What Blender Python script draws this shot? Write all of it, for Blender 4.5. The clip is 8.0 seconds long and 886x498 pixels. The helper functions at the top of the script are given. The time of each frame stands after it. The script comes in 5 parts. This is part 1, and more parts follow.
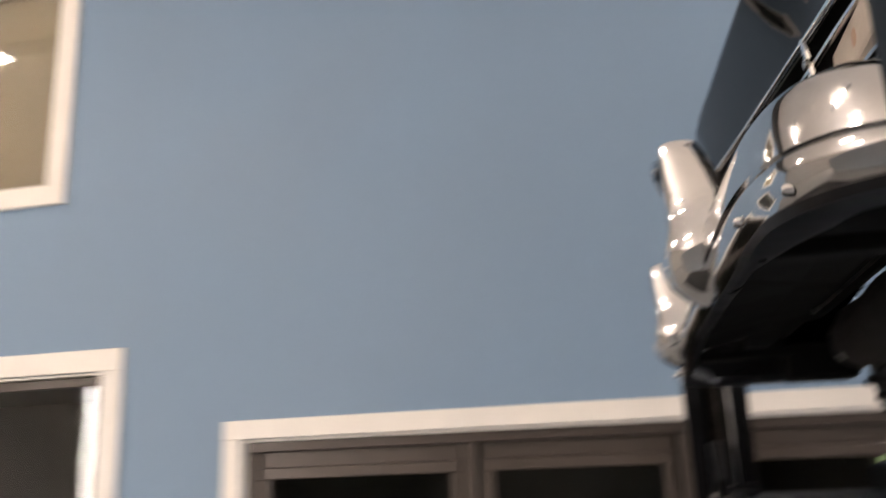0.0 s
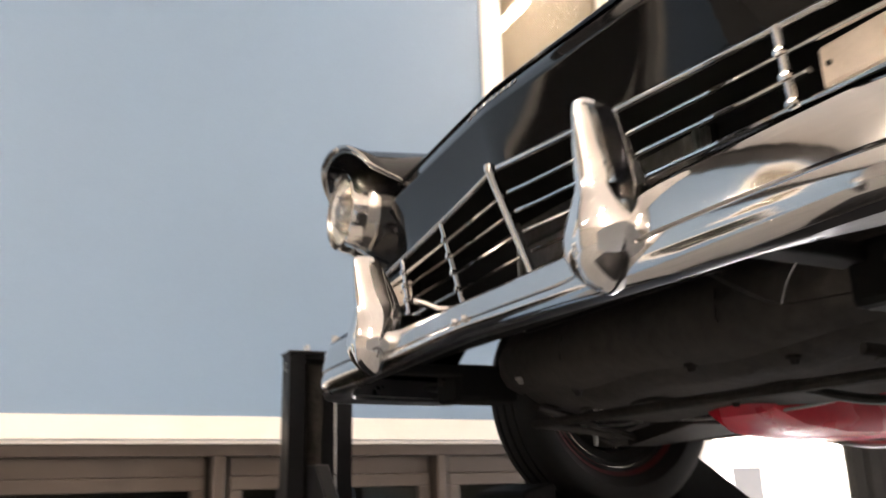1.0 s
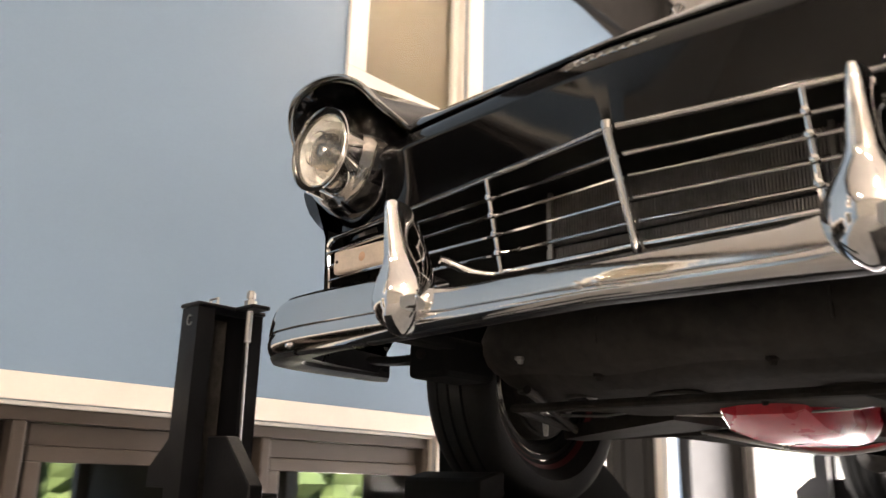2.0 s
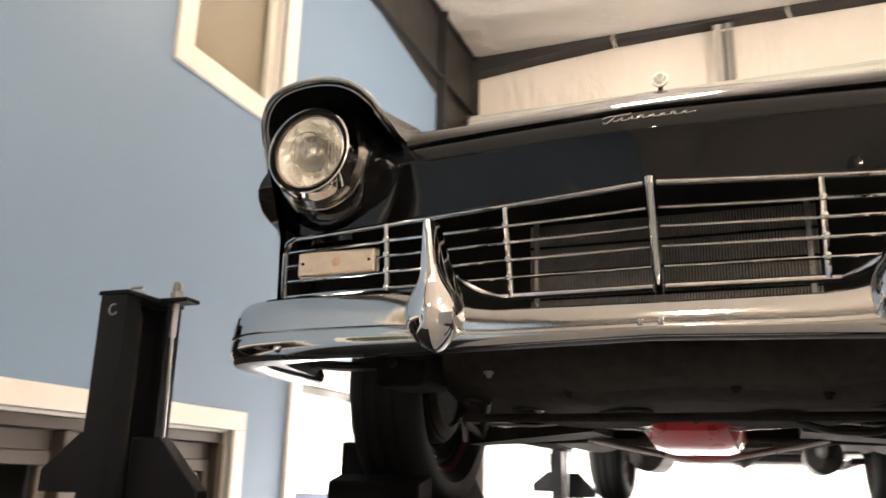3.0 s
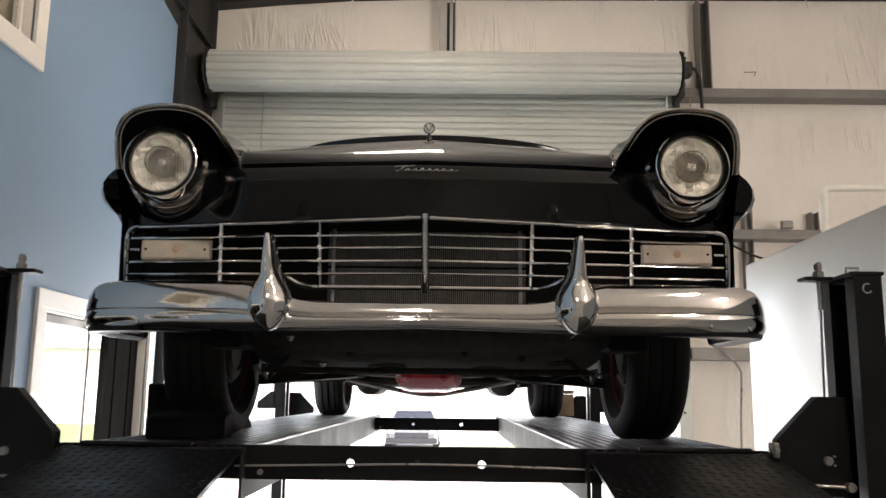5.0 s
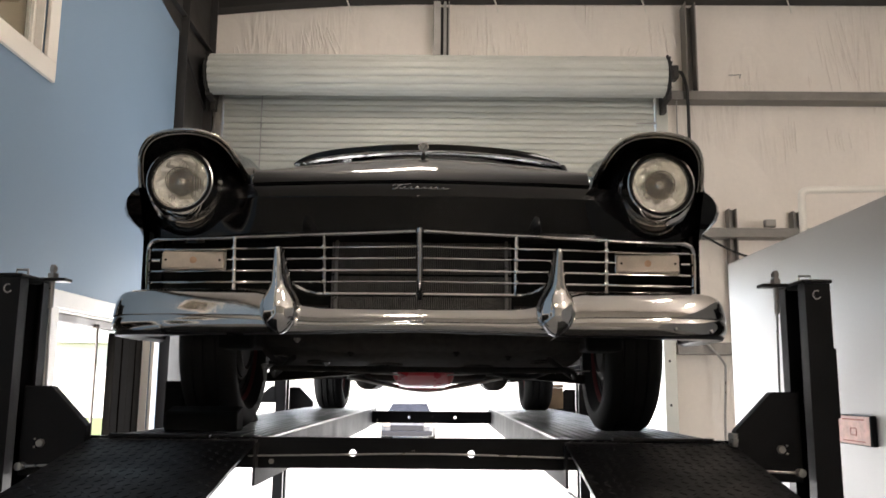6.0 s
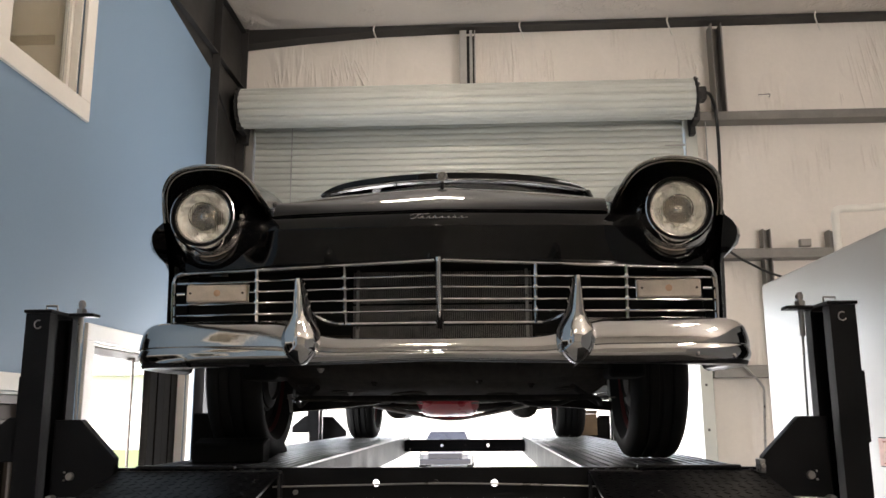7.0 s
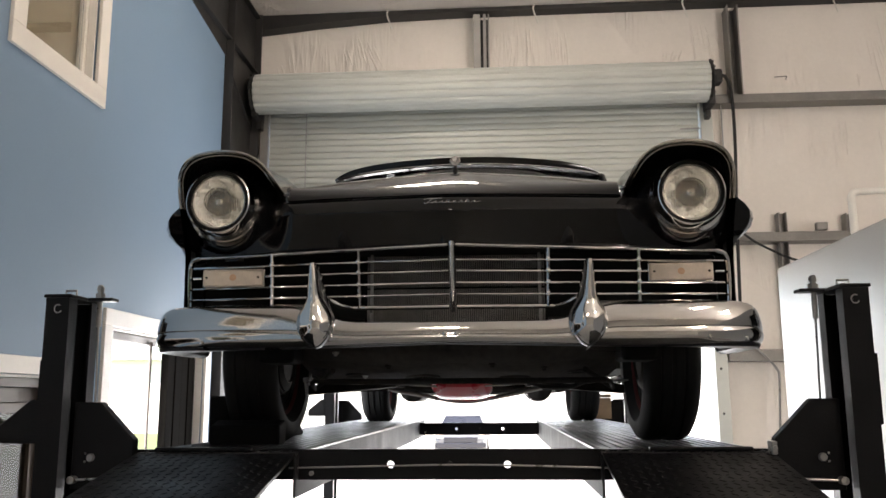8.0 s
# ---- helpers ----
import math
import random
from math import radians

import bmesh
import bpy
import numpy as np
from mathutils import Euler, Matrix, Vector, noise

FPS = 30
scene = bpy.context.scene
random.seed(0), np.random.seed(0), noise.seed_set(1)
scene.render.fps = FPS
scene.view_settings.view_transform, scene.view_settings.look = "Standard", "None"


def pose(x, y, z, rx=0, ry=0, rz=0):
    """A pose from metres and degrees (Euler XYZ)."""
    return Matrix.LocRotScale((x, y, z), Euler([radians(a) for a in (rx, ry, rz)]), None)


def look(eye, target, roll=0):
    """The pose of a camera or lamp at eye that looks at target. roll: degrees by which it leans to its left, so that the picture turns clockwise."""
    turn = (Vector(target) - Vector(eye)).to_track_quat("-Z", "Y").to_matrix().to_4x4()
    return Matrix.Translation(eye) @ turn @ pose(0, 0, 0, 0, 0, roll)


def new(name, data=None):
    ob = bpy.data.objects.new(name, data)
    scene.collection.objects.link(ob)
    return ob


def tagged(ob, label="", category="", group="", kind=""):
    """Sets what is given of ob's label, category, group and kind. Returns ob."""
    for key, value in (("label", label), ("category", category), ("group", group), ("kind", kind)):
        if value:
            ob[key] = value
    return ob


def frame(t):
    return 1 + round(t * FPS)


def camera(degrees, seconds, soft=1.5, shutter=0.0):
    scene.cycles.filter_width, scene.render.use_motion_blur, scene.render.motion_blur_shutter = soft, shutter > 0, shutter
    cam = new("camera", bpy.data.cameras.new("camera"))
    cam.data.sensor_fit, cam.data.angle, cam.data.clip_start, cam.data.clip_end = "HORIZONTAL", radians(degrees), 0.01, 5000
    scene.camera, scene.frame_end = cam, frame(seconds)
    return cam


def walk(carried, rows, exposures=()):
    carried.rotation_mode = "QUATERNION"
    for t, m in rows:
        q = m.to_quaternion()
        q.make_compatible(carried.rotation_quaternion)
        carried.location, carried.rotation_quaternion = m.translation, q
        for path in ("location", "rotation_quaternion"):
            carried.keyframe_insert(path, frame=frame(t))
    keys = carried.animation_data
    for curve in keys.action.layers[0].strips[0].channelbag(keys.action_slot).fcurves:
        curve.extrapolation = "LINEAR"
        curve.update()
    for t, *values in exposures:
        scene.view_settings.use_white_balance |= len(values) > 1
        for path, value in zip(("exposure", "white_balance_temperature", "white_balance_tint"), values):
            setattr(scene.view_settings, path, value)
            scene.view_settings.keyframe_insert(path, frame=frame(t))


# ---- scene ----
cam = camera(55.6, 8.0, shutter=0.6)
PATH = [
    (0, (1.7, -0.12, 1.78), (-0.188, -0.524, 2.301), -2.3),
    (0.1, (1.639, -0.165, 1.785), (-0.265, -0.429, 2.336), -0.6),
    (0.3, (1.548, -0.252, 1.783), (-0.364, -0.206, 2.368), 1.6),
    (0.5, (1.461, -0.333, 1.783), (-0.419, -0.009, 2.384), 1.8),
    (1, (1.251, -0.655, 1.774), (-0.47, 0.203, 2.325), -1.5),
    (1.2, (1.136, -0.734, 1.767), (-0.52, 0.261, 2.283), -0.8),
    (2.3, (0.541, -1.222, 1.742), (-0.602, 0.328, 2.281), 2.1),
    (2.5, (0.436, -1.328, 1.767), (-0.561, 0.327, 2.282), 2.6),
    (2.7, (0.341, -1.403, 1.768), (-0.517, 0.33, 2.28), 2.3),
    (3, (0.192, -1.493, 1.767), (-0.515, 0.3, 2.303), 1.4),
    (3.2, (0.117, -1.537, 1.8), (-0.419, 0.316, 2.33), 0.4),
    (3.5, (0.046, -1.628, 1.799), (-0.15, 0.309, 2.261), -0.3),
    (4, (0.006, -1.854, 1.832), (0.02, 0.119, 2.16), 0.7),
    (4.5, (0.078, -2.063, 1.837), (0.066, -0.096, 2.194), 0.6),
    (5.8, (0.064, -2.459, 1.856), (0.043, -0.484, 2.169), 0.7),
    (6, (0.082, -2.496, 1.856), (0.075, -0.523, 2.182), 0.5),
    (6.5, (0.121, -2.513, 1.859), (0.083, -0.548, 2.231), 0.0),
    (7, (0.136, -2.51, 1.86), (0.044, -0.55, 2.248), -0.3),
    (7.5, (0.143, -2.518, 1.849), (0.035, -0.556, 2.223), -1.0),
    (8, (0.143, -2.528, 1.854), (0.015, -0.563, 2.207), -0.3),
]
walk(cam, [(t, look(eye, target, roll)) for t, eye, target, roll in PATH],
     exposures=[(t, e, k, g) for t, e, k, g in ((0, 2.45, 6900, 18), (0.3, 2.58, 6950, 18), (0.6, 2.98, 7150, 18), (1.0, 3.3, 7300, 18), (2.5, 3.03, 7700, 17), (3.5, 2.92, 7500, 14), (4.0, 2.62, 7150, 13), (4.5, 2.28, 7000, 13), (6.0, 1.98, 6850, 13), (8.0, 2.08, 6830, 13))])
# ---- world, sun and large lights ----
world = bpy.data.worlds.new("sky_world")
scene.world = world
world.use_nodes = True
wn = world.node_tree
sky = wn.nodes.new("ShaderNodeTexSky")
sky.sky_type = "NISHITA"
sky.sun_disc = False
sky.sun_elevation, sky.sun_rotation = radians(54), radians(128)
wn.links.new(sky.outputs["Color"], wn.nodes["Background"].inputs["Color"])
wn.nodes["Background"].inputs["Strength"].default_value = 0.15

sun = new("sun", bpy.data.lights.new("sun", "SUN"))
sun.data.energy, sun.data.angle, sun.data.color = 5.0, radians(0.6), (1.0, 0.95, 0.87)
sun.matrix_world = look((9, -7, 16), (0, 0, 0))


def area(name, eye, target, sx, sy, watts, colour=(1, 1, 1)):
    """A rectangular lamp at eye that shines towards target."""
    lamp = new(name, bpy.data.lights.new(name, "AREA"))
    lamp.data.shape, lamp.data.size, lamp.data.size_y = "RECTANGLE", sx, sy
    lamp.data.energy, lamp.data.color = watts, colour
    lamp.matrix_world = look(eye, target)
    return lamp


area("sky_light_rear_opening", (0, 5.95, 1.5), (0, 0, 1.5), 4.2, 2.6, 52, (0.95, 0.97, 1.0))
# lamp in an unseen front bay, added for fill and reflections
area("front_fill_light", (7.4, -9.05, 1.9), (7.4, 0, 1.9), 2.7, 3.4, 110, (1.0, 0.97, 0.93))
area("sky_light_side_door", (-2.56, 3.33, 1.15), (0, 3.33, 1.0), 0.95, 2.1, 26, (0.92, 0.96, 1.0))

# ---- materials ----


def surface(name, colour, rough=0.5, metal=0.0, vary=0.12, scale=6.0, grain=60.0, bump=0.05, coat=0.0, rough_vary=0.08, stretch=(1, 1, 1), own=0.0, spec=0.5):
    """A painted, plastic, stone or metal surface, uneven at two scales."""
    m = bpy.data.materials.new(name)
    m.use_nodes = True
    nt = m.node_tree
    n, lk = nt.nodes, nt.links
    b = n["Principled BSDF"]
    b.inputs["Metallic"].default_value = metal
    b.inputs["Coat Weight"].default_value = coat
    b.inputs["Specular IOR Level"].default_value = spec
    b.inputs["Coat Roughness"].default_value = 0.04
    co = n.new("ShaderNodeTexCoord")
    mp = n.new("ShaderNodeMapping")
    mp.inputs["Scale"].default_value = stretch
    lk.new(co.outputs["Object"], mp.inputs["Vector"])
    big, fine = n.new("ShaderNodeTexNoise"), n.new("ShaderNodeTexNoise")
    big.inputs["Scale"].default_value, big.inputs["Detail"].default_value = scale, 4
    fine.inputs["Scale"].default_value, fine.inputs["Detail"].default_value = grain, 3
    for t in (big, fine):
        lk.new(mp.outputs["Vector"], t.inputs["Vector"])
    mix = n.new("ShaderNodeMath")
    mix.operation = "MULTIPLY_ADD"
    mix.inputs[1].default_value = 0.4
    lk.new(fine.outputs["Fac"], mix.inputs[0])
    lk.new(big.outputs["Fac"], mix.inputs[2])
    ramp = n.new("ShaderNodeMapRange")
    ramp.inputs["From Min"].default_value, ramp.inputs["From Max"].default_value = 0.4, 1.0
    ramp.inputs["To Min"].default_value, ramp.inputs["To Max"].default_value = 1 - vary, 1 + vary
    lk.new(mix.outputs[0], ramp.inputs["Value"])
    last = ramp.outputs["Result"]
    if own:
        info = n.new("ShaderNodeObjectInfo")
        r2 = n.new("ShaderNodeMapRange")
        r2.inputs["To Min"].default_value, r2.inputs["To Max"].default_value = 1 - own, 1 + own
        lk.new(info.outputs["Random"], r2.inputs["Value"])
        mul = n.new("ShaderNodeMath")
        mul.operation = "MULTIPLY"
        lk.new(last, mul.inputs[0])
        lk.new(r2.outputs["Result"], mul.inputs[1])
        last = mul.outputs[0]
    tint = n.new("ShaderNodeVectorMath")
    tint.operation = "SCALE"
    tint.inputs[0].default_value = colour
    lk.new(last, tint.inputs["Scale"])
    lk.new(tint.outputs["Vector"], b.inputs["Base Color"])
    rr = n.new("ShaderNodeMapRange")
    rr.inputs["From Min"].default_value, rr.inputs["From Max"].default_value = 0.3, 0.7
    rr.inputs["To Min"].default_value, rr.inputs["To Max"].default_value = max(0.01, rough - rough_vary), min(1, rough + rough_vary)
    lk.new(big.outputs["Fac"], rr.inputs["Value"])
    lk.new(rr.outputs["Result"], b.inputs["Roughness"])
    if bump:
        bp = n.new("ShaderNodeBump")
        bp.inputs["Strength"].default_value, bp.inputs["Distance"].default_value = bump, 0.01
        lk.new(mix.outputs[0], bp.inputs["Height"])
        lk.new(bp.outputs["Normal"], b.inputs["Normal"])
    return m


def glass(name, colour=(1, 1, 1), rough=0.02, ior=1.45, spec=0.5):
    m = bpy.data.materials.new(name)
    m.use_nodes = True
    b = m.node_tree.nodes["Principled BSDF"]
    b.inputs["Base Color"].default_value = (*colour, 1)
    b.inputs["Transmission Weight"].default_value = 1.0
    b.inputs["Specular IOR Level"].default_value = spec
    b.inputs["Roughness"].default_value, b.inputs["IOR"].default_value = rough, ior
    return m


def glow(name, colour, strength):
    m = bpy.data.materials.new(name)
    m.use_nodes = True
    b = m.node_tree.nodes["Principled BSDF"]
    b.inputs["Base Color"].default_value = (0.8, 0.8, 0.8, 1)
    b.inputs["Emission Color"].default_value = (*colour, 1)
    b.inputs["Emission Strength"].default_value = strength
    return m


CHROME = surface("chrome", (0.85, 0.845, 0.84), 0.05, 1.0, 0.03, 5, 90, 0.012, rough_vary=0.025)
BUMPER_CHROME = surface("bumper_chrome", (0.67, 0.665, 0.66), 0.075, 1.0, 0.04, 7, 16, 0.08, rough_vary=0.04)
CHROME_WORN = surface("worn_chrome", (0.58, 0.56, 0.53), 0.14, 1.0, 0.12, 14, 140, 0.03, rough_vary=0.06)
BLACK_PAINT = surface("black_car_paint", (0.004, 0.004, 0.0045), 0.06, 0, 0.2, 4, 80, 0.003, coat=0.0, rough_vary=0.03, spec=0.5)
LAMP_BLACK = surface("lamp_bowl_enamel", (0.006, 0.006, 0.007), 0.07, 0, 0.3, 6, 80, 0.01, rough_vary=0.03, spec=0.75)
BLACK_RECESS = surface("flat_black_recess", (0.012, 0.012, 0.0115), 0.8, 0, 0.3, 10, spec=0.15)
BUMPER_BLACK = surface("bumper_back_black", (0.012, 0.012, 0.014), 0.35, 0, 0.4, 9, 70, 0.1, rough_vary=0.12, spec=0.4)
UNDERCOAT = surface("undercoating", (0.052, 0.047, 0.043), 0.8, 0, 0.5, 5, 40, 0.5, rough_vary=0.15, spec=0.3)
FRAME_STEEL = surface("greasy_steel", (0.034, 0.031, 0.028), 0.85, 0.0, 0.5, 12, 70, 0.3, rough_vary=0.1, spec=0.1)
RUBBER = surface("tyre_rubber", (0.019, 0.019, 0.019), 0.85, 0, 0.3, 14, 120, 0.15, spec=0.3)
RIM_RED = surface("red_rim_paint", (0.11, 0.010, 0.012), 0.5, 0, 0.2, 10, 80, 0.05)
RED_PAINT = surface("red_engine_paint", (0.62, 0.03, 0.05), 0.3, 0, 0.18, 8, 60, 0.06)
LENS_CREAM = surface("parking_lens_plastic", (0.60, 0.52, 0.44), 0.6, 0, 0.16, 14, 160, 0.10, spec=0.25)
AMBER = surface("amber_bulb", (0.55, 0.34, 0.22), 0.4, 0, 0.2, 20)
REFLECTOR = surface("lamp_reflector", (0.97, 0.96, 0.92), 0.14, 0.25, 0.06, 22, 60, 0.10)
LAMP_GLASS = glass("lamp_glass", (0.98, 0.97, 0.94), 0.03)


def fluted(m):
    """Upright flutes pressed into lamp glass, broken into blocks of prisms."""
    n, lk = m.node_tree.nodes, m.node_tree.links
    co, sep = n.new("ShaderNodeTexCoord"), n.new("ShaderNodeSeparateXYZ")
    lk.new(co.outputs["Object"], sep.inputs[0])
    flutes = n.new("ShaderNodeMath")
    flutes.operation = "SINE"
    pitch = n.new("ShaderNodeMath")
    pitch.operation, pitch.inputs[1].default_value = "MULTIPLY", 900.0
    lk.new(sep.outputs["X"], pitch.inputs[0])
    lk.new(pitch.outputs[0], flutes.inputs[0])
    blocks = n.new("ShaderNodeTexVoronoi")
    blocks.distance, blocks.inputs["Scale"].default_value = "CHEBYCHEV", 42.0
    lk.new(co.outputs["Object"], blocks.inputs["Vector"])
    gate = n.new("ShaderNodeSeparateXYZ")
    lk.new(blocks.outputs["Color"], gate.inputs[0])
    depth = n.new("ShaderNodeMath")
    depth.operation = "MULTIPLY"
    lk.new(flutes.outputs[0], depth.inputs[0])
    lk.new(gate.outputs["X"], depth.inputs[1])
    tilt = n.new("ShaderNodeMath")
    tilt.operation, tilt.inputs[1].default_value = "MULTIPLY_ADD", 4.0
    lk.new(blocks.outputs["Distance"], tilt.inputs[0])
    lk.new(depth.outputs[0], tilt.inputs[2])
    bp = n.new("ShaderNodeBump")
    bp.inputs["Strength"].default_value, bp.inputs["Distance"].default_value = 0.28, 0.0010
    lk.new(tilt.outputs[0], bp.inputs["Height"])
    lk.new(bp.outputs["Normal"], n["Principled BSDF"].inputs["Normal"])
    return m


LENS_GLASS = fluted(glass("fluted_lamp_glass", (0.99, 0.97, 0.93), 0.012))
TINT_GLASS = glass("tinted_glass", (0.35, 0.38, 0.36), 0.02)
WINDOW_GLASS = glass("window_glass", (0.85, 0.9, 0.88), 0.01)
SMOKED_GLASS = glass("smoked_glass", (0.42, 0.45, 0.43), 0.01, 1.14, 0.1)
FIN = surface("radiator_fin", (0.24, 0.23, 0.22), 0.5, 0.4, 0.3, 30)
LIFT_BLACK = surface("lift_black_powder_coat", (0.006, 0.006, 0.007), 0.42, 0, 0.35, 7, 160, 0.12, rough_vary=0.12, spec=0.2)
RUN_SIDE = surface("runway_side_paint", (0.03, 0.03, 0.032), 0.6, 0, 0.35, 5, 90, 0.15, spec=0.08)
DECK = surface("worn_deck_steel", (0.055, 0.055, 0.057), 0.36, 0.5, 0.4, 6, 90, 0.2, stretch=(3, 0.4, 1))
ZINC = surface("zinc_steel", (0.40, 0.39, 0.375), 0.34, 0.9, 0.15, 30, 120, 0.1)
BLUE_WALL = surface("light_blue_wall_paint", (0.180, 0.270, 0.376), 0.6, 0, 0.05, 1.2, 90, 0.05)
CREAM_TRIM = surface("cream_trim_paint", (0.80, 0.75, 0.68), 0.42, 0, 0.06, 4, 70, 0.05)
BRONZE = surface("bronze_frame", (0.072, 0.056, 0.046), 0.42, 0.3, 0.15, 6, 100, 0.06)
# tan colour stands in for the reflected warm light in the upper panes
TAN_PANE_LIGHT = surface("tan_pane_light", (0.21, 0.15, 0.092), 0.8, 0, 0.1, 2, 60, 0.1)
# the dark colour stands in for unlit rooms
DARK_ROOM = surface("dark_room_tone", (0.07, 0.06, 0.05), 0.8, 0, 0.3, 1.0, 30, 0.05)
DOOR_LEAF = surface("dark_door_leaf", (0.009, 0.008, 0.007), 0.95, 0, 0.3, 4, 60, 0.15, rough_vary=0.04, spec=0.02)
STEEL_DARK = surface("dark_structural_steel", (0.028, 0.026, 0.025), 0.55, 0.2, 0.3, 4, 60, 0.15)
GIRT = surface("grey_girt_paint", (0.21, 0.197, 0.182), 0.5, 0.15, 0.2, 5, 60, 0.1)
PALE_STEEL = surface("pale_stud_paint", (0.36, 0.345, 0.32), 0.5, 0.15, 0.15, 5, 60, 0.1)
SHUTTER = surface("grey_shutter_paint", (0.50, 0.51, 0.47), 0.42, 0.1, 0.07, 3, 80, 0.04)
FRONT_PANEL = surface("front_wall_panel", (0.32, 0.30, 0.275), 0.5, 0, 0.12, 1.2, 40, 0.05)
WHITE_PANEL = surface("white_panel", (0.335, 0.328, 0.32), 0.4, 0, 0.05, 2, 60, 0.04)
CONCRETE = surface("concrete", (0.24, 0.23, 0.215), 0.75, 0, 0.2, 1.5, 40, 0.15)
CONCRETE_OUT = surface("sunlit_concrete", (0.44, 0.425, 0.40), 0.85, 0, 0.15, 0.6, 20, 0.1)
DRY_GRASS = surface("dry_grass", (0.12, 0.15, 0.055), 0.85, 0, 0.4, 3, 40, 0.3)
GRASS_GREEN = surface("grass", (0.055, 0.085, 0.025), 0.8, 0, 0.5, 3, 40, 0.3)
PVC = surface("white_pvc", (0.75, 0.72, 0.66), 0.4, 0, 0.06, 8)
CABLE = surface("black_cable", (0.012, 0.012, 0.012), 0.5, 0, 0.2, 20)
LABEL_PINK = surface("faded_red_label", (0.62, 0.36, 0.30), 0.6, 0, 0.25, 18, 60, 0.05)
CARDBOARD = surface("cardboard", (0.36, 0.26, 0.17), 0.8, 0, 0.2, 8, 80, 0.1)
LABEL_INK = surface("label_ink", (0.30, 0.08, 0.06), 0.6, 0, 0.2, 20)


def insulation():
    """White vinyl facing of roof and wall blankets, with soft folds."""
    m = surface("insulation_facing", (0.78, 0.722, 0.66), 0.5, 0, 0.07, 1.1, 30, 0.0)
    nt = m.node_tree
    n, lk = nt.nodes, nt.links
    b = n["Principled BSDF"]
    co = n.new("ShaderNodeTexCoord")

    def folds(stretch, scale, detail, warp=0.3):
        mp = n.new("ShaderNodeMapping")
        mp.inputs["Scale"].default_value = stretch
        w = n.new("ShaderNodeTexNoise")
        w.inputs["Scale"].default_value, w.inputs["Detail"].default_value = scale, detail
        w.inputs["Distortion"].default_value = warp
        lk.new(co.outputs["Object"], mp.inputs["Vector"])
        lk.new(mp.outputs["Vector"], w.inputs["Vector"])
        return w.outputs["Fac"]

    # long soft waves, and sharp upright wrinkles in patches
    soft, sharp, where = folds((1.6, 1.6, 0.5), 1.4, 1), folds((9.0, 9.0, 1.0), 1.5, 2, 1.0), folds((1.5, 1.5, 0.8), 1.0, 1)
    patch = n.new("ShaderNodeMapRange")
    patch.inputs["From Min"].default_value, patch.inputs["From Max"].default_value = 0.50, 0.62
    lk.new(where, patch.inputs["Value"])
    mul = n.new("ShaderNodeMath")
    mul.operation = "MULTIPLY"
    lk.new(sharp, mul.inputs[0])
    lk.new(patch.outputs["Result"], mul.inputs[1])
    add = n.new("ShaderNodeMath")
    add.operation = "MULTIPLY_ADD"
    add.inputs[1].default_value = 1.3
    lk.new(mul.outputs[0], add.inputs[0])
    lk.new(soft, add.inputs[2])
    bp = n.new("ShaderNodeBump")
    bp.inputs["Strength"].default_value, bp.inputs["Distance"].default_value = 0.62, 0.05
    lk.new(add.outputs[0], bp.inputs["Height"])
    lk.new(bp.outputs["Normal"], b.inputs["Normal"])
    return m


INSULATION = insulation()

# ---- building helpers ----
BASE = {}


def thing(name, at, label, category, group="", kind=""):
    """An Empty at the base of a thing, which parents its parts."""
    ob = new(name)
    ob.location = at
    ob.empty_display_size = 0.1
    BASE[ob.name] = Matrix.Translation(at)
    return tagged(ob, label, category, group, kind)


def mesh_of(name, bm, material, smooth=False):
    me = bpy.data.meshes.new(name)
    bmesh.ops.recalc_face_normals(bm, faces=bm.faces)
    bm.to_mesh(me)
    bm.free()
    me.materials.append(material)
    if smooth:
        me.polygons.foreach_set("use_smooth", [True] * len(me.polygons))
        me.set_sharp_from_angle(angle=radians(38))
    return me


def part(name, bm, material, parent, label="", smooth=False):
    ob = new(name, mesh_of(name, bm, material, smooth))
    ob.parent = parent
    ob.matrix_parent_inverse = BASE.get(parent.name, Matrix.Identity(4)).inverted()
    return tagged(ob, label)


def single(name, bm, material, label, category="", kind="", group="", smooth=False):
    return tagged(new(name, mesh_of(name, bm, material, smooth)), label, category, group, kind)


def box(x0, x1, y0, y1, z0, z1, bevel=0.0, bm=None, seg=2):
    """A box between two corners, with its edges rounded."""
    bm = bm or bmesh.new()
    r = bmesh.ops.create_cube(bm, size=1)
    m = Matrix.Translation(((x0 + x1) / 2, (y0 + y1) / 2, (z0 + z1) / 2)) @ Matrix.Diagonal((abs(x1 - x0), abs(y1 - y0), abs(z1 - z0), 1))
    bmesh.ops.transform(bm, matrix=m, verts=r["verts"])
    if bevel:
        edges = list({e for v in r["verts"] for e in v.link_edges})
        bmesh.ops.bevel(bm, geom=edges, offset=bevel, segments=seg, affect="EDGES", profile=0.5)
    return bm


def loft(rings, closed=True, caps=True, bm=None):
    """Skins a row of rings that have the same number of points."""
    bm = bm or bmesh.new()
    rows = [[bm.verts.new(p) for p in ring] for ring in rings]
    n = len(rows[0])
    for a, b in zip(rows, rows[1:]):
        for i in range(n if closed else n - 1):
            j = (i + 1) % n
            try:
                bm.faces.new((a[i], a[j], b[j], b[i]))
            except ValueError:
                pass
    if caps and closed:
        bm.faces.new(rows[0])
        bm.faces.new(rows[-1])
    return bm


